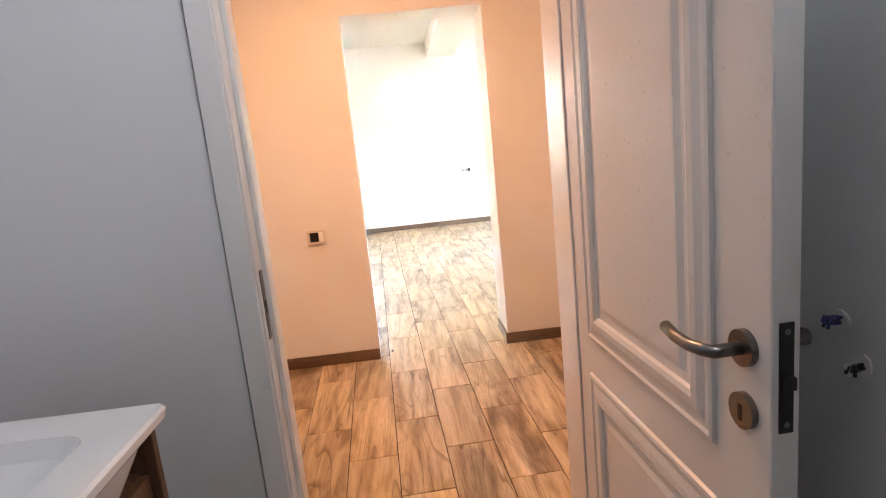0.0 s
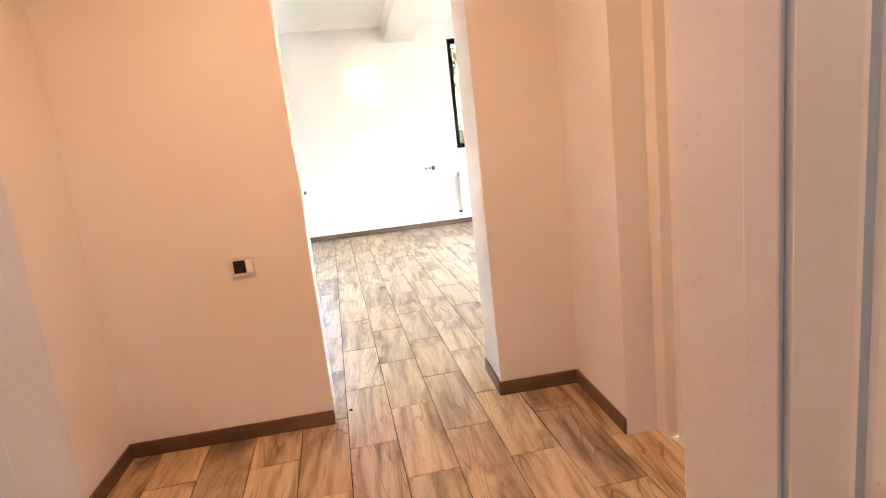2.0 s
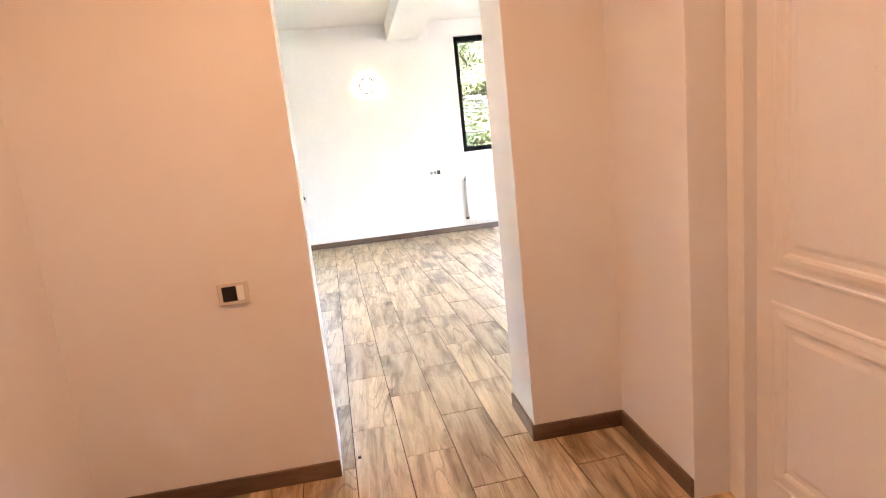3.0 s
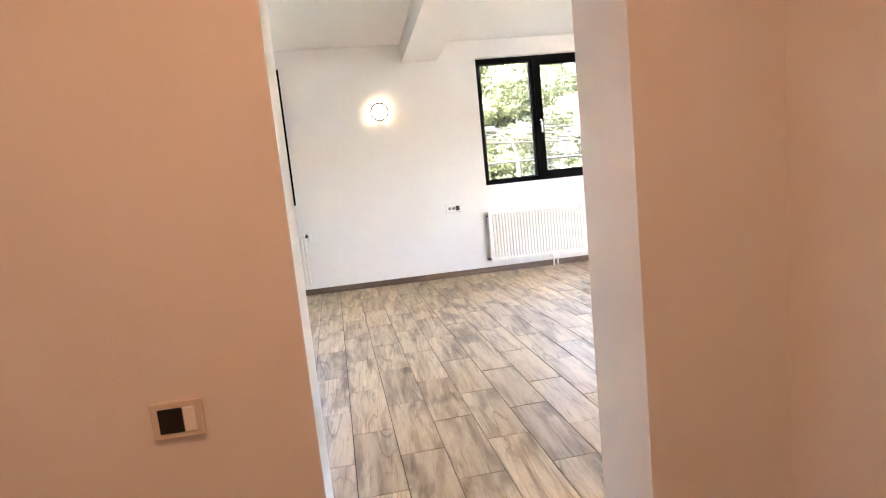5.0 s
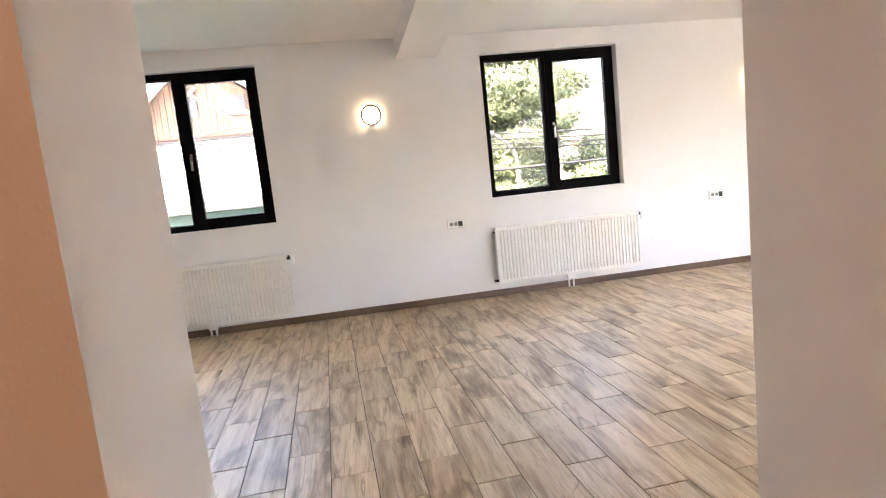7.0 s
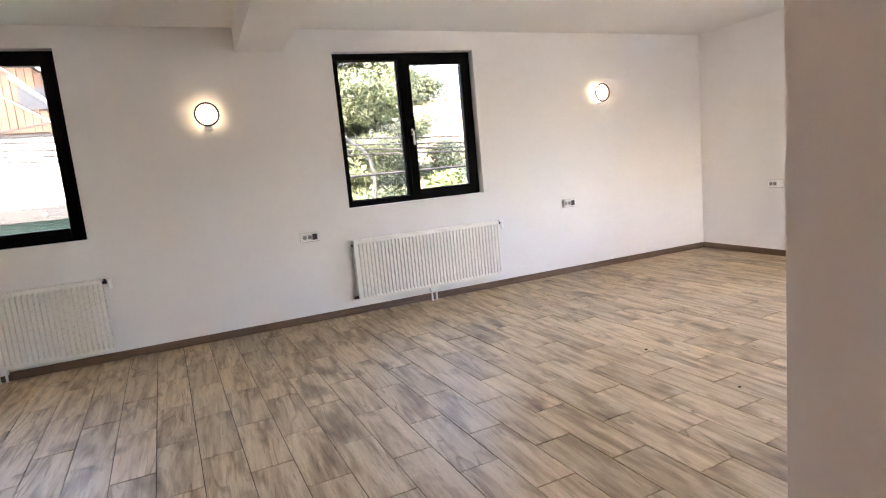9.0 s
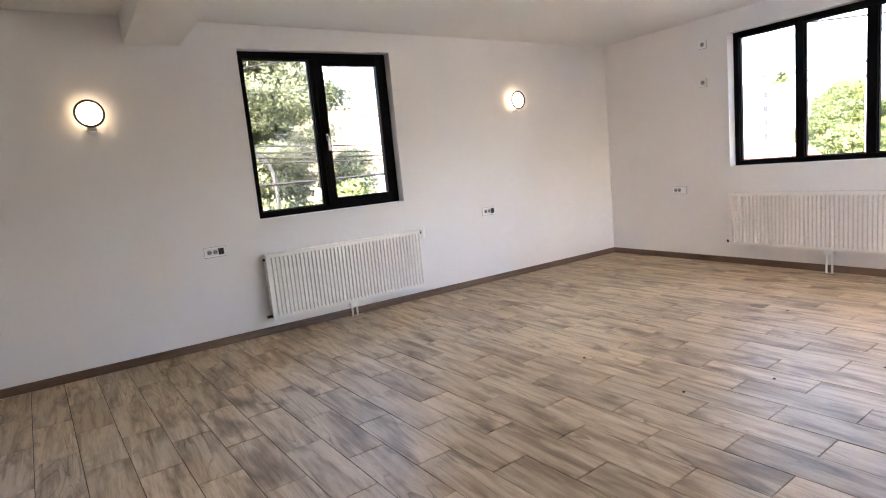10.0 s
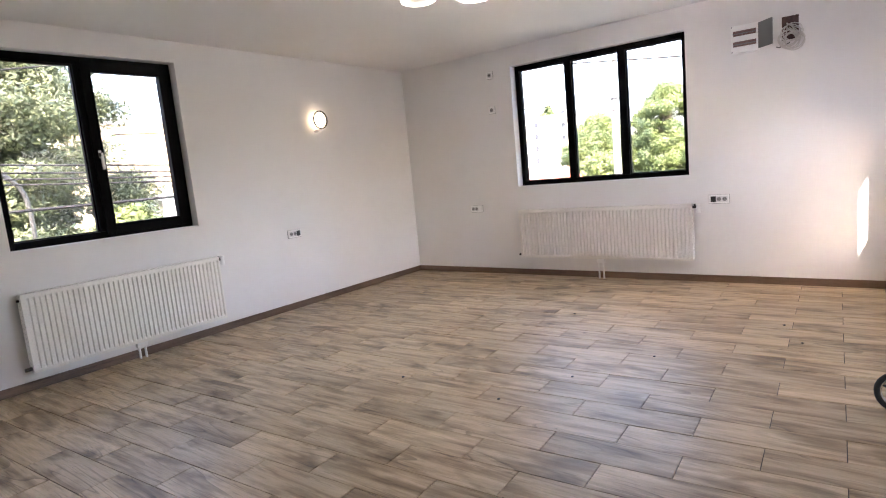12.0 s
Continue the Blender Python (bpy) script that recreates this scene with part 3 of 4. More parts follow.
# ---- wall lamps ----
def wall_lamp(x, z):
    t = thing("wall_lamp", (x, 10.0, z), "lit round wall lamp with a dark ring and a cream base", "lamp", "wall lamps")
    bm = bmesh.new()
    bmesh.ops.create_uvsphere(bm, u_segments=28, v_segments=16, radius=0.094)
    bmesh.ops.scale(bm, vec=(1, 0.34, 1), verts=bm.verts[:])
    bmesh.ops.translate(bm, vec=(0, -0.062, 0), verts=bm.verts[:])
    part("shade", bm, LAMPGLASS, t, "glowing opal glass", smooth=True)
    part("rim", ring((0, -0.085, 0), 0.098, 0.0085, "y", 40, 8), BLACKPL, t, "thin black ring", smooth=True)
    part("base", box(-0.034, 0.034, -0.08, -0.0, -0.125, -0.098, 0.008), PLASTIC, t, "cream base below the shade")
    part("wall_plate", cyl(0.045, 0, 0.012, 24, m=pose(0, 0, -0.1) @ pose(0, 0, 0, 90, 0, 0)), PLASTIC, t)
    part("stem", cyl(0.012, 0.008, 0.05, 12, m=pose(0, 0, 0, 90, 0, 0)), PLASTIC, t)
    return t


wall_lamp(1.047, 2.06)
wall_lamp(5.38, 2.08)


def ring_lamp(x, y, z, label):
    t = thing("ceiling_lamp", (x, y, z), label, "ceiling lamp", "ring ceiling lamps")
    part("canopy", cyl(0.09, -0.035, 0.0, 32), PLASTIC, t)
    for k, (dx, dy, r) in enumerate(((-0.14, 0.20, 0.125), (0.17, -0.13, 0.13), (-0.13, -0.19, 0.11))):
        ri = part("led_ring", ring((dx, dy, -0.06), r, 0.013, "z", 40, 8), RINGGLOW, t, "glowing white ring", smooth=True)
        part("ring_holder", ring((dx, dy, -0.045), r, 0.008, "z", 40, 6), CHROME, ri, "pale metal hoop", smooth=True)
        part("arm", tube([(0, 0, -0.03), (dx * 0.5, dy * 0.5, -0.05), (dx * (1 - r / math.hypot(dx, dy)) , dy * (1 - r / math.hypot(dx, dy)), -0.055)], 0.005), CHROME, t)
    return t


ring_lamp(4.7, 7.5, 2.782, "lit ceiling lamp of several white rings")
ring_lamp(-1.1, 7.65, 2.832, "lit ceiling lamp of several white rings")


# ---- sockets and switches ----
def socket_plate(name, at, rz, w, h, modules, label, share=0.5):
    """modules: s socket, b black insert, r white rocker, - blank."""
    t = thing(name, at, label, name.replace("_", " "), rz=rz)
    part("plate", box(-w / 2, w / 2, -0.014, 0, -h / 2, h / 2, 0.003), PLASTIC if name == "wall_socket" else CREAMPL, t)
    if name == "wall_socket":
        # thin rim behind the plate, its grey painting the plate's shadow outline
        part("edge_shade", box(-w / 2 - 0.0025, w / 2 + 0.0025, -0.004, 0, -h / 2 - 0.004, h / 2 + 0.002), WELLSHADE, t, "grey rim coloured as the plate's edge shadow")
        part("module_seam", box(-w / 2 + 0.014, w / 2 - 0.014, -0.0145, -0.012, -h / 2 + 0.014, h / 2 - 0.014), SEAM, t, "pale grey module field")
    n = len(modules)
    mw = (w - 0.03) / n
    for k, c in enumerate(modules):
        x = -w / 2 + 0.015 + (k + 0.5) * mw
        if modules == "br":
            mw = (w - 0.03) * (share if k == 0 else 1 - share)
            x = -w / 2 + 0.015 + (mw / 2 if k == 0 else (w - 0.03) * share + mw / 2)
        if c == "s":
            # flat disc; its grey stands for the shade in a recess
            part("socket", cyl(min(mw, h - 0.02) * 0.40, 0, 0.003, 20, m=pose(x, -0.0142, 0, 90, 0, 0)), WELLSHADE, t, "round socket disc, greyed as a shaded well")
            for dx in (-0.008, 0.008):
                part("contact", cyl(0.0045, 0, 0.004, 8, m=pose(x + dx, -0.0160, 0, 90, 0, 0)), BLACKPL, t)
        else:
            part("insert", box(x - mw * 0.47, x + mw * 0.47, -0.0175, -0.012, -h / 2 + 0.014, h / 2 - 0.014, 0.002), BLACKPL if c == "b" else PLASTIC, t, "open black module" if c == "b" else "")
    return t


socket_plate("wall_socket", (1.815, 10.0, 0.848), 0, 0.178, 0.085, "ssb", "white triple wall socket with a black open module")
socket_plate("wall_socket", (4.872, 10.0, 0.835), 0, 0.178, 0.085, "ssb", "white triple wall socket with a black open module")
socket_plate("wall_socket", (7.0, 8.947, 0.842), -90, 0.178, 0.085, "ssr", "white double wall socket near the room's corner")
socket_plate("wall_socket", (7.0, 6.06, 0.845), -90, 0.185, 0.085, "bss", "white wall socket with a black open module by the radiator")
socket_plate("wall_socket", (7.0, 8.605, 2.05), -90, 0.085, 0.085, "s", "small white socket high on the wall")
socket_plate("wall_socket", (7.0, 8.60, 2.465), -90, 0.085, 0.085, "s", "small white socket close under the ceiling")
socket_plate("light_switch", (0.26, 4.397, 0.83), 0, 0.112, 0.085, "br", "white hall light switch with one open black module", 0.68)


# ---- doors ----
def door_leaf(parent_name, w, h, th, kind_label, handle_x, sides=(1, -1)):
    """A leaf in its own axes: x from the hinge to the latch edge, y through the leaf, z up."""
    t = thing(parent_name, (0, 0, 0), kind_label, "door")
    part("leaf", box(0, w, -th / 2, th / 2, 0.008, h, 0.003), LACQUER, t)
    for z0, z1 in ((0.13, 0.738), (0.828, h - 0.11)):
        for s in sides:
            y = s * th / 2
            bm = bmesh.new()
            loops = []
            xa, xb = 0.072, w - 0.12
            for inset, dep in ((0.0, 0.0), (0.003, 0.006), (0.010, 0.0075), (0.016, 0.004), (0.024, 0.0045), (0.040, 0.009), (0.055, 0.010), (0.064, 0.006), (0.069, -0.004), (0.074, -0.004), (0.098, 0.0045), (0.104, 0.005)):
                loops.append([bm.verts.new((xx, y + s * (dep + 0.0005), zz)) for xx, zz in ((xa + inset, z0 + inset), (xb - inset, z0 + inset), (xb - inset, z1 - inset), (xa + inset, z1 - inset))])
            for a, b in zip(loops, loops[1:]):
                for k in range(4):
                    bm.faces.new((a[k], a[(k + 1) % 4], b[(k + 1) % 4], b[k]))
            bm.faces.new(loops[-1])
            part("panel", bm, LACQUER, t, "raised panel with a moulded border")
    for s in sides:
        y = s * th / 2
        hz = 1.012
        lever = part("handle", tube([(handle_x, y, hz), (handle_x, y + s * 0.048, hz), (handle_x - 0.012, y + s * 0.056, hz), (handle_x - 0.05, y + s * 0.055, hz - 0.006), (handle_x - 0.09, y + s * 0.053, hz - 0.007), (handle_x - 0.125, y + s * 0.05, hz - 0.002)], 0.0095, 12), STEEL, t, "brushed metal lever handle", smooth=True)
        part("rose", cyl(0.026, 0, 0.010, 32, m=pose(handle_x, y, hz, -90 * s, 0, 0)), STEEL, lever, "round metal rose")
        key = part("escutcheon", cyl(0.026, 0, 0.010, 32, m=pose(handle_x, y, hz - 0.092, -90 * s, 0, 0)), STEEL, t, "round metal key plate")
        part("keyhole", box(handle_x - 0.004, handle_x + 0.004, y + s * 0.006, y + s * 0.0108, hz - 0.106, hz - 0.082), BLACKPL, key)
    lock = part("lock_plate", box(w - 0.001, w + 0.0025, -0.010, 0.010, 0.908, 1.06, 0.001), DARKSTEEL, t, "dark metal lock face")
    part("latch", box(w + 0.0025, w + 0.014, -0.006, 0.006, 0.972, 0.99, 0.002), DARKSTEEL, lock)
    for z in (0.92, 1.048):
        part("screw", cyl(0.004, 0, 0.001, 10, m=pose(w + 0.0025, 0, z, 0, 90, 0)), STEEL, lock)
    for z in (0.25, 1.0, 1.8):
        part("hinge", cyl(0.008, -0.045, 0.045, 12, m=pose(-0.004, th / 2, z)), STEEL, t)
    return t


def door_frame(name, at, rz, w, h, y0, depth, jt, label):
    """Frame in a doorway from x 0 to w, between y0 and y0 + depth of the reveal; the leaf closes against its stop."""
    t = thing(name, at, label, "door frame", kind="structure", rz=rz)
    y1 = y0 + depth
    for x0, x1 in ((0.001, jt), (w - jt, w - 0.001)):
        part("jamb", box(x0, x1, y0, y1, 0, h, 0.003), LACQUER, t)
    part("head", box(jt, w - jt, y0, y1, h - jt, h, 0.003), LACQUER, t)
    for x0, x1 in ((jt, jt + 0.013), (w - jt - 0.006, w - jt)):
        part("stop", box(x0, x1, y0 + 0.045, y1, 0, h - jt, 0.003), LACQUER, t)
    part("stop", box(jt + 0.013, w - jt - 0.006, y0 + 0.045, y1, h - jt - 0.013, h - jt, 0.003), LACQUER, t)
    for x0, x1 in ((0.004, jt - 0.006), (w - jt + 0.006, w - 0.004)):
        part("casing", box(x0, x1, y0 - 0.009, y0 - 0.0005, 0, h - 0.004, 0.003), LACQUER, t)
    part("casing", box(jt, w - jt, y0 - 0.009, y0 - 0.0005, h - jt + 0.006, h - 0.004, 0.003), LACQUER, t)
    return t


bath_frame = door_frame("door_frame_1", (BATH[0], 2.21, 0), 0, BATH[1] - BATH[0], BATH[3], 0.0, 0.10, 0.066, "white lacquered bathroom door frame with metal strike plate")
part("lining", box(BATH[1] - BATH[0] - 0.062, BATH[1] - BATH[0] - 0.001, 0.1005, 0.245, 0, BATH[3] - 0.002, 0.003), LACQUER, bath_frame)
sp = part("strike_plate", box(0.066, 0.0685, 0.012, 0.034, 0.90, 1.07, 0.001), STEEL, bath_frame, "metal strike plate")
part("strike_slot", box(0.0685, 0.0692, 0.016, 0.030, 0.965, 0.995), BLACKPL, sp)
leaf = door_leaf("bathroom_door", 0.712, 2.03, 0.04, "white panelled door standing open into the bathroom", 0.662)
leaf.matrix_world = pose(1.252, 2.245, 0.0, 0, 0, -86.8)

# the hall doors close on the far side of deep plastered reveals
fr2 = door_frame("door_frame_2", (2.02, RDOOR[0], 0), 90, RDOOR[1] - RDOOR[0], RDOOR[3], 0.0, 0.10, 0.075, "white lacquered door frame in the hall")
l2 = door_leaf("hall_door", 0.762, 2.0, 0.04, "closed white panelled door deep in its frame", 0.70)
l2.matrix_world = pose(1.985, RDOOR[1] - 0.077, 0.0, 0, 0, -90)
fr3 = door_frame("door_frame_3", (-0.585, RDOOR[1], 0), -90, RDOOR[1] - RDOOR[0], RDOOR[3], 0.0, 0.10, 0.075, "white lacquered door frame in the hall")
l3 = copy_thing(l2, pose(-0.555, RDOOR[1] - 0.077, 0.0, 0, 0, -90))

# ---- hall lamp ----
hl = thing("hall_ceiling_lamp", (0.65, 3.25, 2.55), "small round warm hall ceiling lamp", "ceiling lamp")
part("body", cyl(0.16, -0.03, 0.0, 32), PLASTIC, hl)

# ---- bathroom things ----
wb = thing("wash_basin", (-0.025, 1.58, 0.0), "white ceramic basin with a shallow bowl on the vanity", "basin")
bm = bmesh.new()
# slab with a bowl: rounded rectangle loops from the outer foot over the rim into the bowl


def rounded(bm, x0, x1, y0, y1, z, r, seg=5):
    out = []
    for cx, cy, a0 in ((x1 - r, y1 - r, 0), (x0 + r, y1 - r, 90), (x0 + r, y0 + r, 180), (x1 - r, y0 + r, 270)):
        for k in range(seg + 1):
            a = radians(a0 + 90 * k / seg)
            out.append(bm.verts.new((cx + r * math.cos(a), cy + r * math.sin(a), z)))
    return out


def bridge(bm, loops, cap=True):
    for a, b in zip(loops, loops[1:]):
        for k in range(len(a)):
            bm.faces.new((a[k], a[(k + 1) % len(a)], b[(k + 1) % len(b)], b[k]))
    if cap:
        bm.faces.new(loops[-1])


bridge(bm, [rounded(bm, -0.16, 0.33, -0.24, 0.24, 0.80, 0.06), rounded(bm, -0.2, 0.355, -0.265, 0.265, 0.865, 0.04),
            rounded(bm, -0.23, 0.375, -0.32, 0.32, 0.885, 0.02), rounded(bm, -0.232, 0.377, -0.322, 0.322, 0.90, 0.018), rounded(bm, -0.228, 0.372, -0.317, 0.317, 0.906, 0.014),
            rounded(bm, -0.12, 0.285, -0.235, 0.235, 0.902, 0.05), rounded(bm, -0.10, 0.27, -0.22, 0.22, 0.87, 0.06), rounded(bm, -0.02, 0.2, -0.14, 0.14, 0.81, 0.08)])
part("bowl", bm, CERAMIC, wb)
part("drain", cyl(0.022, 0.811, 0.815, 24, m=pose(0.09, 0, 0)), CHROME, wb, "chrome drain")
va = thing("vanity_cabinet", (0.0, 1.58, 0.0), "walnut-brown bathroom vanity under the basin", "cabinet")
part("body", box(-0.23, 0.295, -0.278, 0.278, 0.25, 0.795, 0.004), VANITY, va)
for y0, y1 in ((-0.298, -0.280), (0.280, 0.298)):
    part("side_panel", box(-0.23, 0.33, y0, y1, 0.25, 0.883, 0.002), VANITY, va)
for y0, y1 in ((-0.276, 0.0), (0.004, 0.276)):
    d = part("door", box(0.296, 0.314, y0, y1, 0.255, 0.79, 0.003), VANITY, va)
    part("handle", box(0.314, 0.328, (y0 + y1) / 2 - 0.05, (y0 + y1) / 2 + 0.05, 0.72, 0.73, 0.002), STEEL, d)
for x in (-0.2, 0.26):
    for y in (-0.26, 0.27):
        part("leg", cyl(0.018, 0.0, 0.25, 12, m=pose(x, y, 0)), STEEL, va)


def wire_stub(z, y, label, blue):
    t = thing("wire_outlet", (1.50, y, z), label, "wires")
    bm = bmesh.new()
    bmesh.ops.create_circle(bm, cap_ends=True, segments=11, radius=0.018)
    for v in bm.verts:
        v.co *= random.uniform(0.75, 1.15)
    r = bmesh.ops.extrude_face_region(bm, geom=bm.faces[:])
    bmesh.ops.translate(bm, vec=(0, 0, 0.004), verts=[v for v in r["geom"] if isinstance(v, bmesh.types.BMVert)])
    bmesh.ops.transform(bm, matrix=pose(0, 0, 0, 0, -90, 0), verts=bm.verts[:])
    part("plaster_patch", bm, PAINT, t, "rough white plaster")
    for k in range(5):
        a, b = random.uniform(-0.012, 0.012), random.uniform(-0.008, 0.008)
        part("wire", tube([(0, a * 0.4, b), (-0.016, a * 0.7, b), (-0.028, a * 0.9 - 0.006, b + 0.003), (-0.034, a - 0.012, b - 0.002)], 0.003, 6), BLUECABLE if blue and k < 4 else CREAMCABLE if k % 2 else BLACKPL, t)
    return t


wire_stub(0.985, 1.70, "blue and white wire ends coming out of broken plaster", True)
wire_stub(0.925, 1.655, "cut wire ends in a small plaster hole", False)

# ---- consumer unit and cable hole on the east wall ----
cu = thing("consumer_unit", (7.0, 5.795, 2.20), "white open electrical distribution box with two rows", "electrical box", rz=-90)
part("body", box(-0.115, 0.115, -0.075, 0.0, 0.0, 0.245, 0.006), PLASTIC, cu)
for z in (0.055, 0.15):
    row = part("slot", box(-0.095, 0.095, -0.079, -0.073, z, z + 0.045), BREAKER, cu, "dark slot for breakers")
    part("rail", box(-0.095, 0.095, -0.082, -0.078, z + 0.016, z + 0.024), STEEL, row)
lid = box(0, 0.19, -0.006, 0.006, 0.01, 0.235, 0.004)
lid = part("cover", lid, SMOKE, cu, "smoked plastic cover swung open")
lid.matrix_basis = pose(0.115, -0.078, 0.0, 0, 0, -48)
for x, z in ((-0.106, 0.235), (-0.106, 0.012)):
    part("screw", cyl(0.005, 0, 0.002, 10, m=pose(x, -0.075, z, 90, 0, 0)), BLACKPL, cu)

ch = thing("cable_outlet", (7.0, 5.44, 2.20), "tangle of pale cables hanging from a square wall hole", "cables", rz=-90)
part("recess", box(-0.065, 0.065, -0.003, 0.001, 0.05, 0.25), HOLE, ch, "dark broken hole in the plaster")
random.seed(5)
for k in range(9):
    pts = []
    cx, cz, r0 = random.uniform(-0.02, 0.05), random.uniform(0.02, 0.14), random.uniform(0.05, 0.085)
    ph = random.uniform(0, 6.28)
    for i in range(22):
        a = ph + i * 0.36
        pts.append((cx + r0 * math.cos(a) * random.uniform(0.94, 1.04), -0.02 - 0.003 * k - 0.012 * math.sin(a * 0.7) - 0.012, cz + r0 * 0.95 * math.sin(a)))
    pts[0] = (random.uniform(-0.03, 0.03), -0.002, random.uniform(0.12, 0.2))
    part("cable", tube(pts, 0.0042, 6), CREAMCABLE, ch, smooth=True)
part("cable", tube([(0.0, -0.03, 0.02), (-0.04, -0.035, 0.0), (-0.085, -0.03, -0.01), (-0.11, -0.02, 0.0)], 0.004, 6), BLACKPL, ch)

# ---- small wheel and debris on the floor ----
wh = thing("small_wheel", (4.22, 4.70, 0.0), "small black spoked wheel standing on the tiles", "wheel")
part("tyre", ring((0, 0, 0.108), 0.095, 0.013, "x", 36, 10), RUBBER, wh, "black rubber tyre", smooth=True)
part("rim", ring((0, 0, 0.108), 0.080, 0.006, "x", 36, 8), CHROME, wh, "pale metal rim", smooth=True)
part("hub", cyl(0.018, -0.025, 0.025, 16, m=pose(0, 0, 0.108, 0, 90, 0)), RUBBER, wh)
for k in range(5):
    a = 2 * math.pi * k / 5 + 0.4
    part("spoke", tube([(0, 0.012 * math.cos(a), 0.108 + 0.012 * math.sin(a)), (0, 0.08 * math.cos(a), 0.108 + 0.08 * math.sin(a))], 0.006, 6), RUBBER, wh)

random.seed(11)
for x, y in ((5.45, 6.96), (3.55, 6.6), (4.05, 6.35), (4.6, 6.0), (5.6, 5.35), (5.2, 5.2), (0.63, 4.50), (3.6, 7.4)):
    bm = bmesh.new()
    bmesh.ops.create_icosphere(bm, subdivisions=1, radius=0.011)
    for v in bm.verts:
        v.co = Vector((v.co.x * random.uniform(0.6, 1.3), v.co.y * random.uniform(0.6, 1.3), v.co.z * 0.45))
    bmesh.ops.translate(bm, vec=(x, y, 0.006), verts=bm.verts[:])
    tagged(link("debris_crumb", bm, BLACKPL), "dark crumb of debris on the floor tiles", "debris", "crumbs on the floor")

# packing lying under the gable-side radiator
st = thing("cardboard_strip", (-1.42, 9.78, 0.0), "flat torn packing strips lying under the radiator", "packaging")
part("strip", box(-0.35, 0.16, -0.03, 0.03, 0.0, 0.05, 0.004), plain("grey_packaging", (0.30, 0.28, 0.26), 0.7, vary=0.15), st)
part("strip", box(-0.3, 0.0, -0.42, -0.37, 0.0, 0.012, 0.003), plain("dark_packaging", (0.10, 0.035, 0.03), 0.7, vary=0.15), st)
part("tape", box(-0.2, 0.12, -0.032, 0.0, 0.0505, 0.052), PLASTIC, st)

# ---- outdoors ----
GZ = -3.4
tagged(link("ground", box(-500, 500, -500, 500, GZ - 0.3, GZ), ASPHALT), "dark street and yards below the windows", "ground", kind="structure")
tagged(link("lower_storey", box(-3.7, 7.3, -1.3, 10.3, GZ, -0.21), RENDERW), "pale rendered lower storey below the rooms", "wall", kind="structure")


def tree(name, at, height, spread, leaf, label, seed, n_leaf=14000, conifer=False, size=0.16):
    rng = np.random.default_rng(seed)
    t = thing(name, at, label, "tree")
    part("trunk", tube([(0, 0, 0), (0.05, 0.02, height * 0.3), (-0.04, 0.05, height * 0.6), (0, 0, height * 0.92)], spread * 0.06, 9), BARK, t)
    clumps = []
    for k in range(420 if conifer else 150):
        u = 0.08 + 0.92 * rng.uniform() ** 1.15 if conifer else rng.uniform(0.18, 1.0)
        env = (1.15 - u) ** 0.7 if conifer else math.sqrt(max(0.02, 1 - (2 * (u - 0.18) / 0.82 - 0.9) ** 2)) 
        a = rng.uniform(0, 2 * math.pi)
        rad = spread * env * (rng.uniform(0.1, 1.0) if conifer else rng.uniform(0.55, 1.0))
        c = np.array([rad * math.cos(a), rad * math.sin(a), height * u])
        clumps.append((c, spread * (rng.uniform(0.11, 0.21) if conifer else rng.uniform(0.13, 0.27))))
        if k < 26:
            part("limb", tube([(0, 0, c[2] * 0.8), (c[0] * 0.5, c[1] * 0.5, c[2] * 0.93), tuple(c)], 0.05, 5), BARK, t)
    per = n_leaf // len(clumps)
    V, F = [], []
    for c, r in clumps:
        d = rng.normal(size=(per, 3))
        d /= np.linalg.norm(d, axis=1)[:, None]
        p = c + d * r * rng.uniform(0.35, 1.05, (per, 1)) * np.array([1.2, 1.2, 0.62 if conifer else 0.85])
        u = rng.normal(size=(per, 3))
        u /= np.linalg.norm(u, axis=1)[:, None]
        v = np.cross(u, d)
        v /= np.linalg.norm(v, axis=1)[:, None] + 1e-6
        s = size * rng.uniform(0.5, 1.3, (per, 1))
        k = 0.28 if conifer else 0.55
        V.append(np.stack([p - u * s, p + v * s * k, p + u * s, p - v * s * k], 1).reshape(-1, 3))
    V = np.concatenate(V)
    F = np.arange(len(V)).reshape(-1, 4)
    me = bpy.data.meshes.new("crown")
    me.from_pydata(V.tolist(), [], F.tolist())
    me.materials.append(leaf)
    cr = new("crown", me)
    cr.parent = t
    return t


tree("conifer_tree", (5.5, 23.5, GZ), 13.0, 4.7, LEAF_A, "tall sunlit evergreen tree with drooping clumps", 3, 480000, True, 0.085)
tree("conifer_tree", (8.3, 30.0, GZ), 13.0, 3.4, LEAF_A, "tall sunlit evergreen tree behind the wires", 4, 120000, True, 0.13)
tree("shrub_tree", (7.4, 19.5, GZ), 4.4, 1.7, LEAF_B, "bright green shrub below the evergreen", 7, 20000, False, 0.07)
tree("broadleaf_tree", (36.0, 14.5, GZ), 8.2, 2.5, LEAF_B, "full green broadleaf tree in front of the flats", 8, 170000, False, 0.06)
tree("broadleaf_tree", (36.0, 18.8, GZ), 7.0, 2.5, LEAF_B, "full green broadleaf tree beside a concrete pole", 9, 150000, False, 0.06)
tree("broadleaf_tree", (30.0, 16.4, GZ), 4.8, 1.7, LEAF_B, "low green tree near the pole", 12, 40000, False, 0.06)
tree("broadleaf_tree", (140.0, 73.8, GZ), 18.0, 3.4, LEAF_B, "distant green tree above the flats", 13, 6000, False, 0.4)

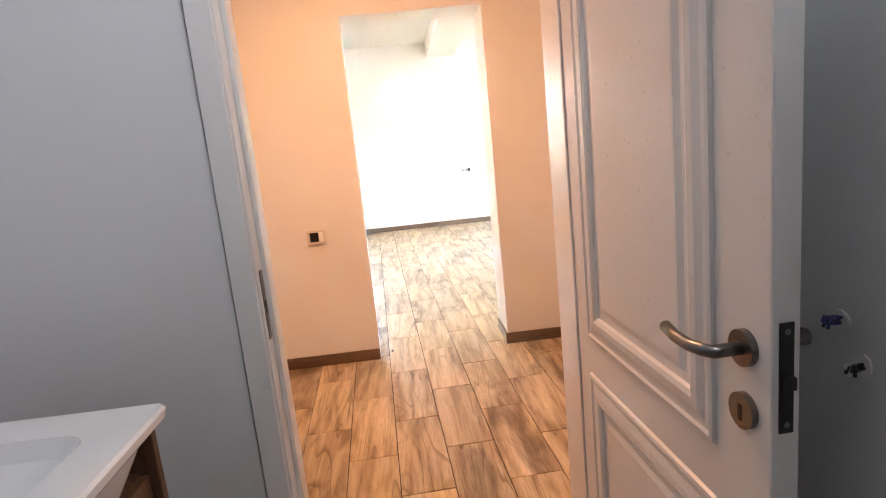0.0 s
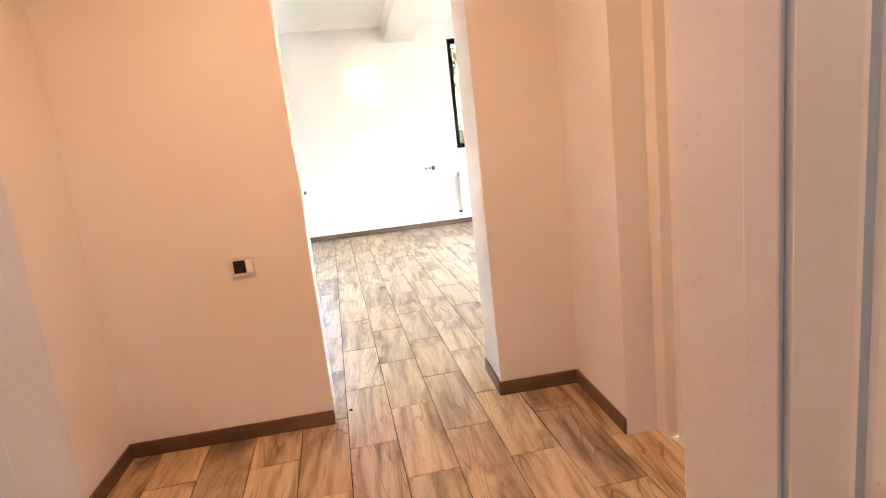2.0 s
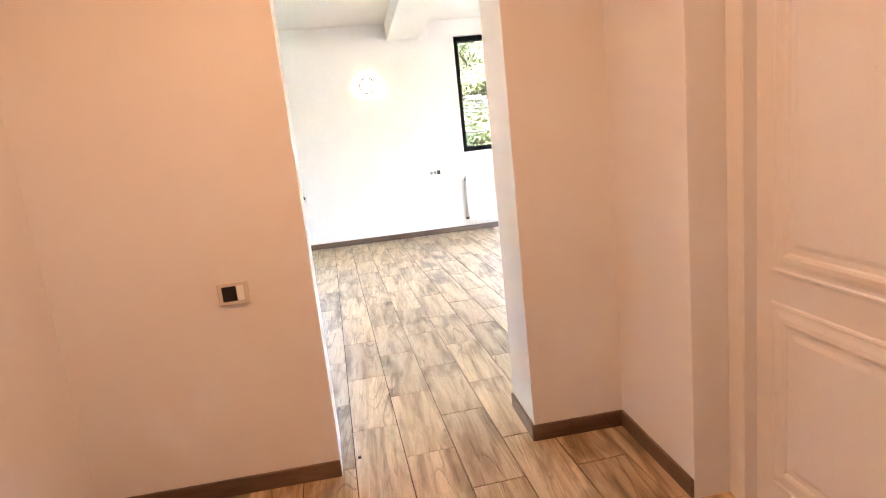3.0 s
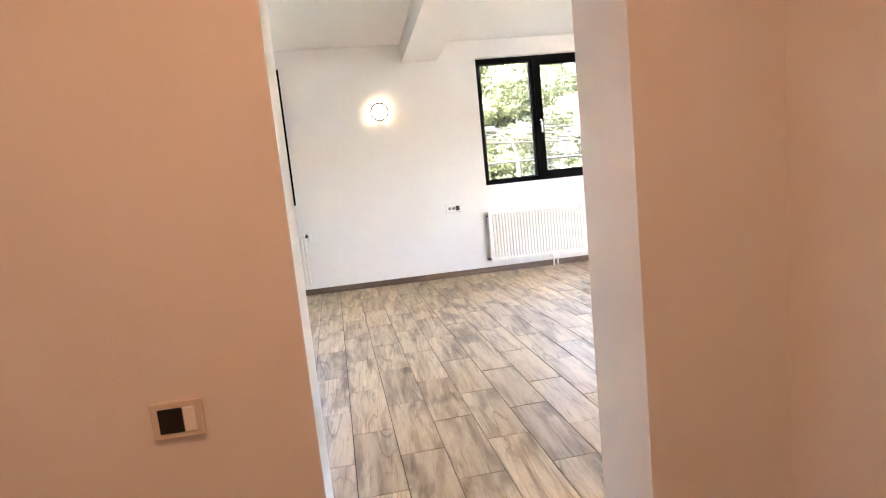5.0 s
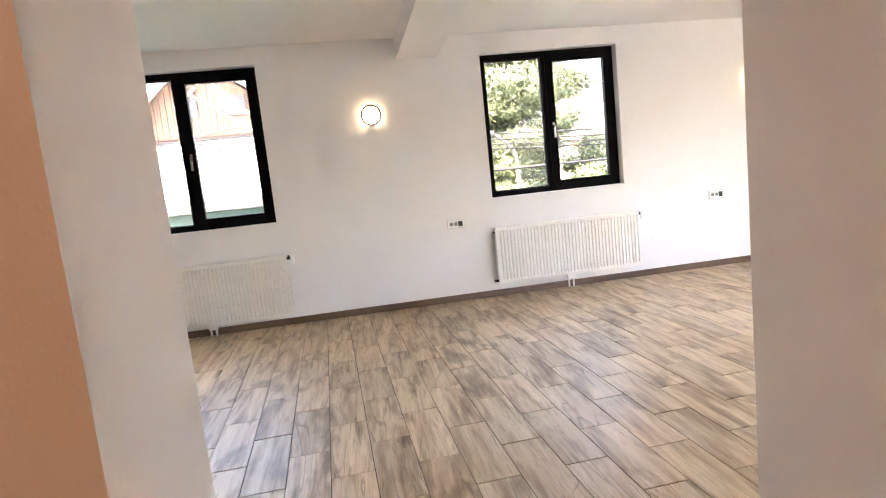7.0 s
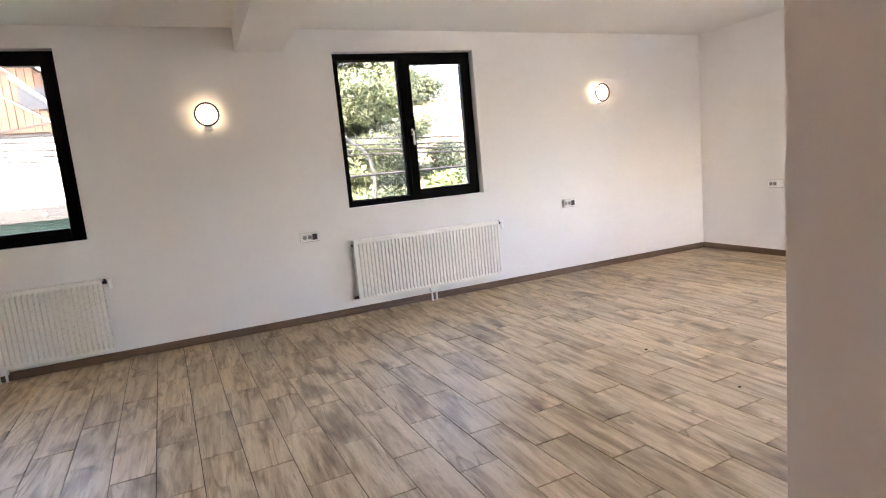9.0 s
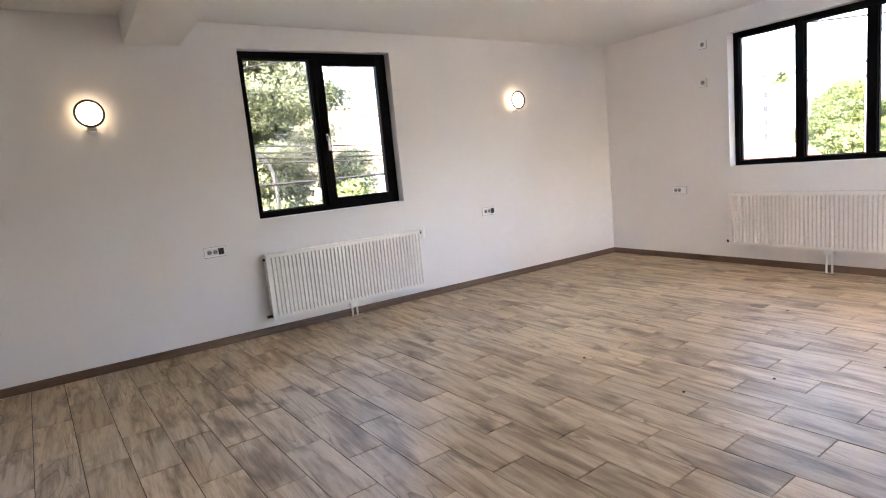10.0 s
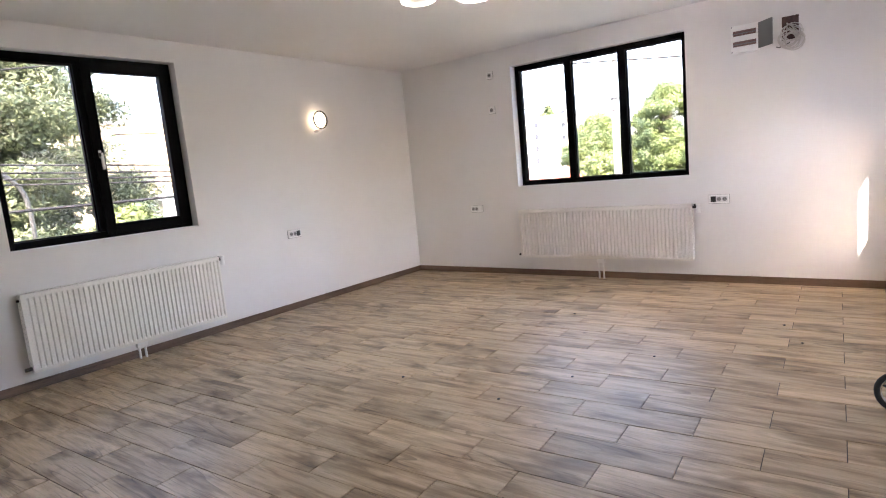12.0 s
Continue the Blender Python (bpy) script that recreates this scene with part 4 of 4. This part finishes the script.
# street pole and lamp
pl = thing("utility_pole", (22.5, 12.75, GZ), "slender concrete utility pole carrying cables", "pole")
part("shaft", cyl(0.15, 0, 6.9, 14, r2=0.125), CONCRETE, pl)
part("upper_tube", cyl(0.06, 6.9, 9.3, 12), CONCRETE, pl, "thin upper tube")
part("clamp", cyl(0.14, 6.3, 6.38, 14), DARKSTEEL, pl)
part("clamp", cyl(0.14, 6.75, 6.83, 14), DARKSTEEL, pl)
sl = thing("street_lamp", (4.97, 18.2, GZ), "grey street lamp post with a curved arm", "street lamp")
part("post", tube([(0, 0, 0), (0, 0, 4.7), (-0.03, 0, 5.0), (-0.10, 0, 5.2), (-0.26, 0, 5.4), (-0.6, 0, 5.65)], 0.045, 10), GREYM, sl)
part("lamp_head", box(-0.98, -0.57, -0.09, 0.09, 5.6, 5.72, 0.03), GREYM, sl)


def cable(a, b, sag, r=0.018):
    a, b = Vector(a), Vector(b)
    pts = []
    for i in range(17):
        k = i / 16
        p = a.lerp(b, k)
        p.z -= 4 * sag * k * (1 - k)
        pts.append(p)
    o = link("overhead_cable", tube(pts, r, 5), WIRE)
    return tagged(o, "thin dark overhead cable crossing the street", "cable", "overhead cables")


for z in (2.10, 1.96, 1.85, 1.75):
    cable((-9.5, 17.0, z + 0.95), (21, 17.0, z - 0.55), 0.2)
cable((-9.5, 17.0, 1.55), (21, 17.0, 1.5), 0.18, 0.03)
cable((-9.5, 17.6, 1.7), (21, 21.0, 7.4), 0.2)
cable((8.0, 21.0, 3.1), (24.0, 13.0, 3.5), 0.2)
for a, b in (((-1.607, 16.0, 3.528), (-1.195, 16.0, 3.12)), ((-1.768, 16.0, 3.173), (-1.191, 16.0, 2.757))):
    a, b = Vector(a), Vector(b)
    guy = link("stay_wire", tube([a - (b - a) * 1.2, b + (b - a) * 4.0], 0.007, 6), CREAMCABLE)
    tagged(guy, "pale stay wire slanting down to the lean-to roof", "cable", "stay wires")
for dz, r in ((0.0, 0.03), (0.42, 0.012), (0.7, 0.012), (0.9, 0.02)):
    cable((22.3, 2.0, 3.5 + dz), (22.3, 24.0, 6.15 + dz), 0.05, r)


def building(name, at, w, d, h, mat, roof_mat, roof_h, label, wins=(), rz=0.0, balconies=()):
    """A house block with its base at the origin, its front on local -y; wins are (x, z, w, h) on the front."""
    t = thing(name, at, label, "house", rz=rz)
    part("wall", box(0, w, 0, d, 0, h), mat, t)
    bm = bmesh.new()
    if roof_h > 0:
        v = [bm.verts.new(p) for p in ((-0.3, -0.3, h), (w + 0.3, -0.3, h), (w + 0.3, d + 0.3, h), (-0.3, d + 0.3, h), (-0.3, d / 2, h + roof_h), (w + 0.3, d / 2, h + roof_h))]
        for f in ((0, 1, 5, 4), (2, 3, 4, 5), (0, 4, 3), (1, 2, 5), (0, 1, 2, 3)):
            bm.faces.new([v[i] for i in f])
    else:
        box(-0.15, w + 0.15, -0.15, d + 0.15, h, h + 0.25, bm=bm)
    part("roof", bm, roof_mat, t)
    for x, z, ww, hh in wins:
        wi = part("window", profile_frame(x, x + ww, z, z + hh, 0.07, -0.05, 0.02), PLASTIC, t)
        part("pane", box(x + 0.07, x + ww - 0.07, -0.02, -0.005, z + 0.07, z + hh - 0.07), WINDARK, wi)
    for x, z, ww in balconies:
        b = part("balcony", box(x, x + ww, -1.0, 0.0, z, z + 0.15), CONCRETE, t)
        part("railing", box(x, x + ww, -1.0, -0.94, z + 0.15, z + 1.05), CONCRETE, b)
    return t


building("apartment_block", (119.2, 84.6, GZ), 26, 14, 13.9, RENDERW, SHEET, 0, "pale flats with stacked balconies behind the trees", [(24.2, 5.1 + 2.65 * k, 1.2, 1.9) for k in range(4)] + [(12.4, 3.8 + 2.65 * k, 1.1, 1.4) for k in range(4)] + [(17.6, 3.8 + 2.65 * k, 1.1, 1.4) for k in range(4)], -90, [(23.9, 4.8 + 2.65 * k, 1.7) for k in range(4)])
building("house", (24.0, 20.4, GZ), 3.6, 5, 3.2, RENDERW, REDROOF, 1.15, "low house with a red tiled roof", [(1.0, 1.0, 1.2, 1.2)], -90)
building("house", (12.2, 33.0, GZ), 8, 7, 8.2, ORANGEW, SHEET, 0, "ochre house behind the evergreen tree", [(0.8, 1.0, 1.4, 1.5), (4.5, 1.0, 1.4, 1.5), (0.8, 4.2, 1.4, 1.5), (4.5, 4.2, 1.4, 1.5)], -8)
building("house", (11.6, 26.0, GZ), 7, 6, 4.6, RENDERW, SHEET, 0, "low white house across the street", (), -5)
building("house", (-1.2, 28.5, GZ), 6, 6, 5.4, RENDERW, SHEET, 1.7, "white house seen beside the evergreen", [(3.8, 3.0, 1.2, 1.4)], 5)

# neighbour's barn with a boarded gable, and a sheet-roofed lean-to before it
barn = thing("barn", (-12.6, 21.0, GZ), "neighbour's barn with a weathered boarded gable", "house")
part("wall", box(0, 12.0, 0.06, 9, 0, 6.4), RENDERW, barn)
bm = bmesh.new()
v = [bm.verts.new(p) for p in ((6.9, 0.06, 6.4), (12.0, 0.06, 6.4), (12.0, 0.06, 6.82), (9.36, 0.06, 8.67))]
bm.faces.new(v)
r = bmesh.ops.extrude_face_region(bm, geom=bm.faces[:])
bmesh.ops.translate(bm, vec=(0, 8.9, 0), verts=[q for q in r["geom"] if isinstance(q, bmesh.types.BMVert)])
part("gable_wall", bm, PLANK, barn)
for k in range(31):
    x = 6.95 + k * 0.162
    top = 6.43 + (x - 6.9) * 0.915 if x < 9.28 else 8.67 - (x + 0.15 - 9.36) * 0.70
    part("board", box(x, x + 0.152, random.uniform(0.015, 0.03), 0.058, 6.5, max(6.56, top)), PLANK, barn)
for x0, z0, ang, ln in ((6.45, 6.02, -42.5, 4.0), (9.3, 8.78, 35.0, 3.6)):
    rf = bmesh.new()
    box(0, ln, -0.35, 9.3, 0, 0.10, bm=rf)
    bmesh.ops.transform(rf, matrix=pose(x0, 0, z0, 0, ang, 0), verts=rf.verts[:])
    part("roof", rf, SHEET, barn)
for x0, x1 in ((8.90, 9.40), (9.98, 10.68)):
    part("hatch", box(x0, x1, -0.02, 0.012, 7.03, 7.55), HATCH, barn, "dark blue-grey opening in the boards")
for a, b in (((8.80, 7.30), (9.42, 7.86)), ((9.86, 7.80), (10.75, 7.02))):
    part("brace", tube([(a[0], -0.03, a[1]), (b[0], -0.03, b[1])], 0.04, 4), CREAMCABLE, barn, "pale slanting brace")
part("sill_beam", box(6.8, 12.0, -0.08, 0.05, 6.38, 6.46), WIRE, barn)
lean = thing("lean_to", (-6.0, 14.6, GZ), "green sheet-metal lean-to with a pale corrugated roof", "shed")
part("wall", box(0, 6.1, 0, 5.0, 0, 4.55), GREENM, lean)
bm = bmesh.new()
n = 60
a = [bm.verts.new((-0.2 + 6.5 * i / n, -0.25, 4.77 + 0.03 * (i % 2) + 0.015 * math.sin(i * 1.7))) for i in range(n + 1)]
b = [bm.verts.new((-0.2 + 6.5 * i / n, 5.6, 5.12 + 0.03 * (i % 2))) for i in range(n + 1)]
for i in range(n):
    bm.faces.new((a[i], a[i + 1], b[i + 1], b[i]))
part("roof", bm, SHEET, lean, "pale corrugated roof sheets")
part("fascia", box(-0.2, 6.3, -0.27, -0.22, 4.57, 4.76), GREYM, lean, "dark grey fascia with round fixings")
for k in range(10):
    part("fixing", cyl(0.022, 0, 0.02, 10, m=pose(0.14 + k * 0.585, -0.27, 4.66, 90, 0, 0)), PLASTIC, lean)

# ---- floor and its tiles ----
floor = tagged(link("floor", box(-3.7, 7.3, 2.285, 10.3, -0.09, -0.006), GROUT), "floor of wood-look tiles laid in half bond", "floor", kind="structure")
TW, TL, GAP = 0.2150, 0.6180, 0.0040
TURNF = radians(2.8)
P0 = Vector((1.796, 6.66))
ca, sa = math.cos(TURNF), math.sin(TURNF)


def clear_of_walls(x, y):
    """Whether a place on the floor lies in the large room, the opening or the hall."""
    if 4.50 < y < 10.0 and -3.4 < x < 7.0 and not (x < 2.02 and y < 4.73):
        return True
    if OPEN[0] < x < OPEN[1] and 4.3 < y < 4.8:
        return True
    return -0.585 < x < 2.02 and 2.285 < y <= 4.4


def tile_mesh():
    bm = bmesh.new()
    w, l = TW - GAP, TL - GAP
    lo = [bm.verts.new(p) for p in ((0, 0, -0.008), (w, 0, -0.008), (w, l, -0.008), (0, l, -0.008))]
    mi = [bm.verts.new(p) for p in ((0, 0, -0.0012), (w, 0, -0.0012), (w, l, -0.0012), (0, l, -0.0012))]
    e = 0.0014
    hi = [bm.verts.new(p) for p in ((e, e, 0), (w - e, e, 0), (w - e, l - e, 0), (e, l - e, 0))]
    for a, b in ((lo, mi), (mi, hi)):
        for k in range(4):
            bm.faces.new((a[k], a[(k + 1) % 4], b[(k + 1) % 4], b[k]))
    bm.faces.new(hi)
    me = bpy.data.meshes.new("tile")
    bm.to_mesh(me)
    bm.free()
    me.materials.append(TILE)
    return me


TILE_ME = tile_mesh()
random.seed(21)
rest_v, rest_f, count = [], [], 0
cells = []
for i in range(-32, 34):
    for j in range(-9, 8):
        u, v = i * TW, j * TL + (TL / 2 if i % 2 else 0)
        x, y = P0.x + u * ca - v * sa, P0.y + u * sa + v * ca
        cx, cy = x + 0.5 * TW * ca - 0.5 * TL * sa, y + 0.5 * TW * sa + 0.5 * TL * ca
        corners = [(x + a * TW * ca - b * TL * sa, y + a * TW * sa + b * TL * ca) for a in (0.05, 0.5, 0.95) for b in (0.03, 0.5, 0.97)]
        if any(clear_of_walls(*c) for c in corners):
            cells.append((math.hypot(cx - 1.8, (cy - 6.0) * 0.75), x, y))
cells.sort()
for k, (d, x, y) in enumerate(cells):
    dz, tilt, roll = random.uniform(-0.001, 0.001), random.uniform(-0.002, 0.002), random.uniform(-0.005, 0.005)
    m = Matrix.Translation((x, y, dz)) @ Matrix.Rotation(TURNF, 4, "Z") @ Matrix.Rotation(tilt, 4, "X") @ Matrix.Rotation(roll, 4, "Y")
    if k < 300:
        o = new("tile", TILE_ME)
        o.matrix_world = m
        o.parent = floor
    else:
        base = len(rest_v)
        rest_v += [tuple(m @ q.co) for q in TILE_ME.vertices]
        rest_f += [tuple(base + q for q in p.vertices) for p in TILE_ME.polygons]
me = bpy.data.meshes.new("tiles")
me.from_pydata(rest_v, [], rest_f)
me.materials.append(TILE_STUFF)
ob = new("outer_tiles", me)
ob.parent = floor
tagged(ob, "wood-look floor tiles further off", kind="stuff")
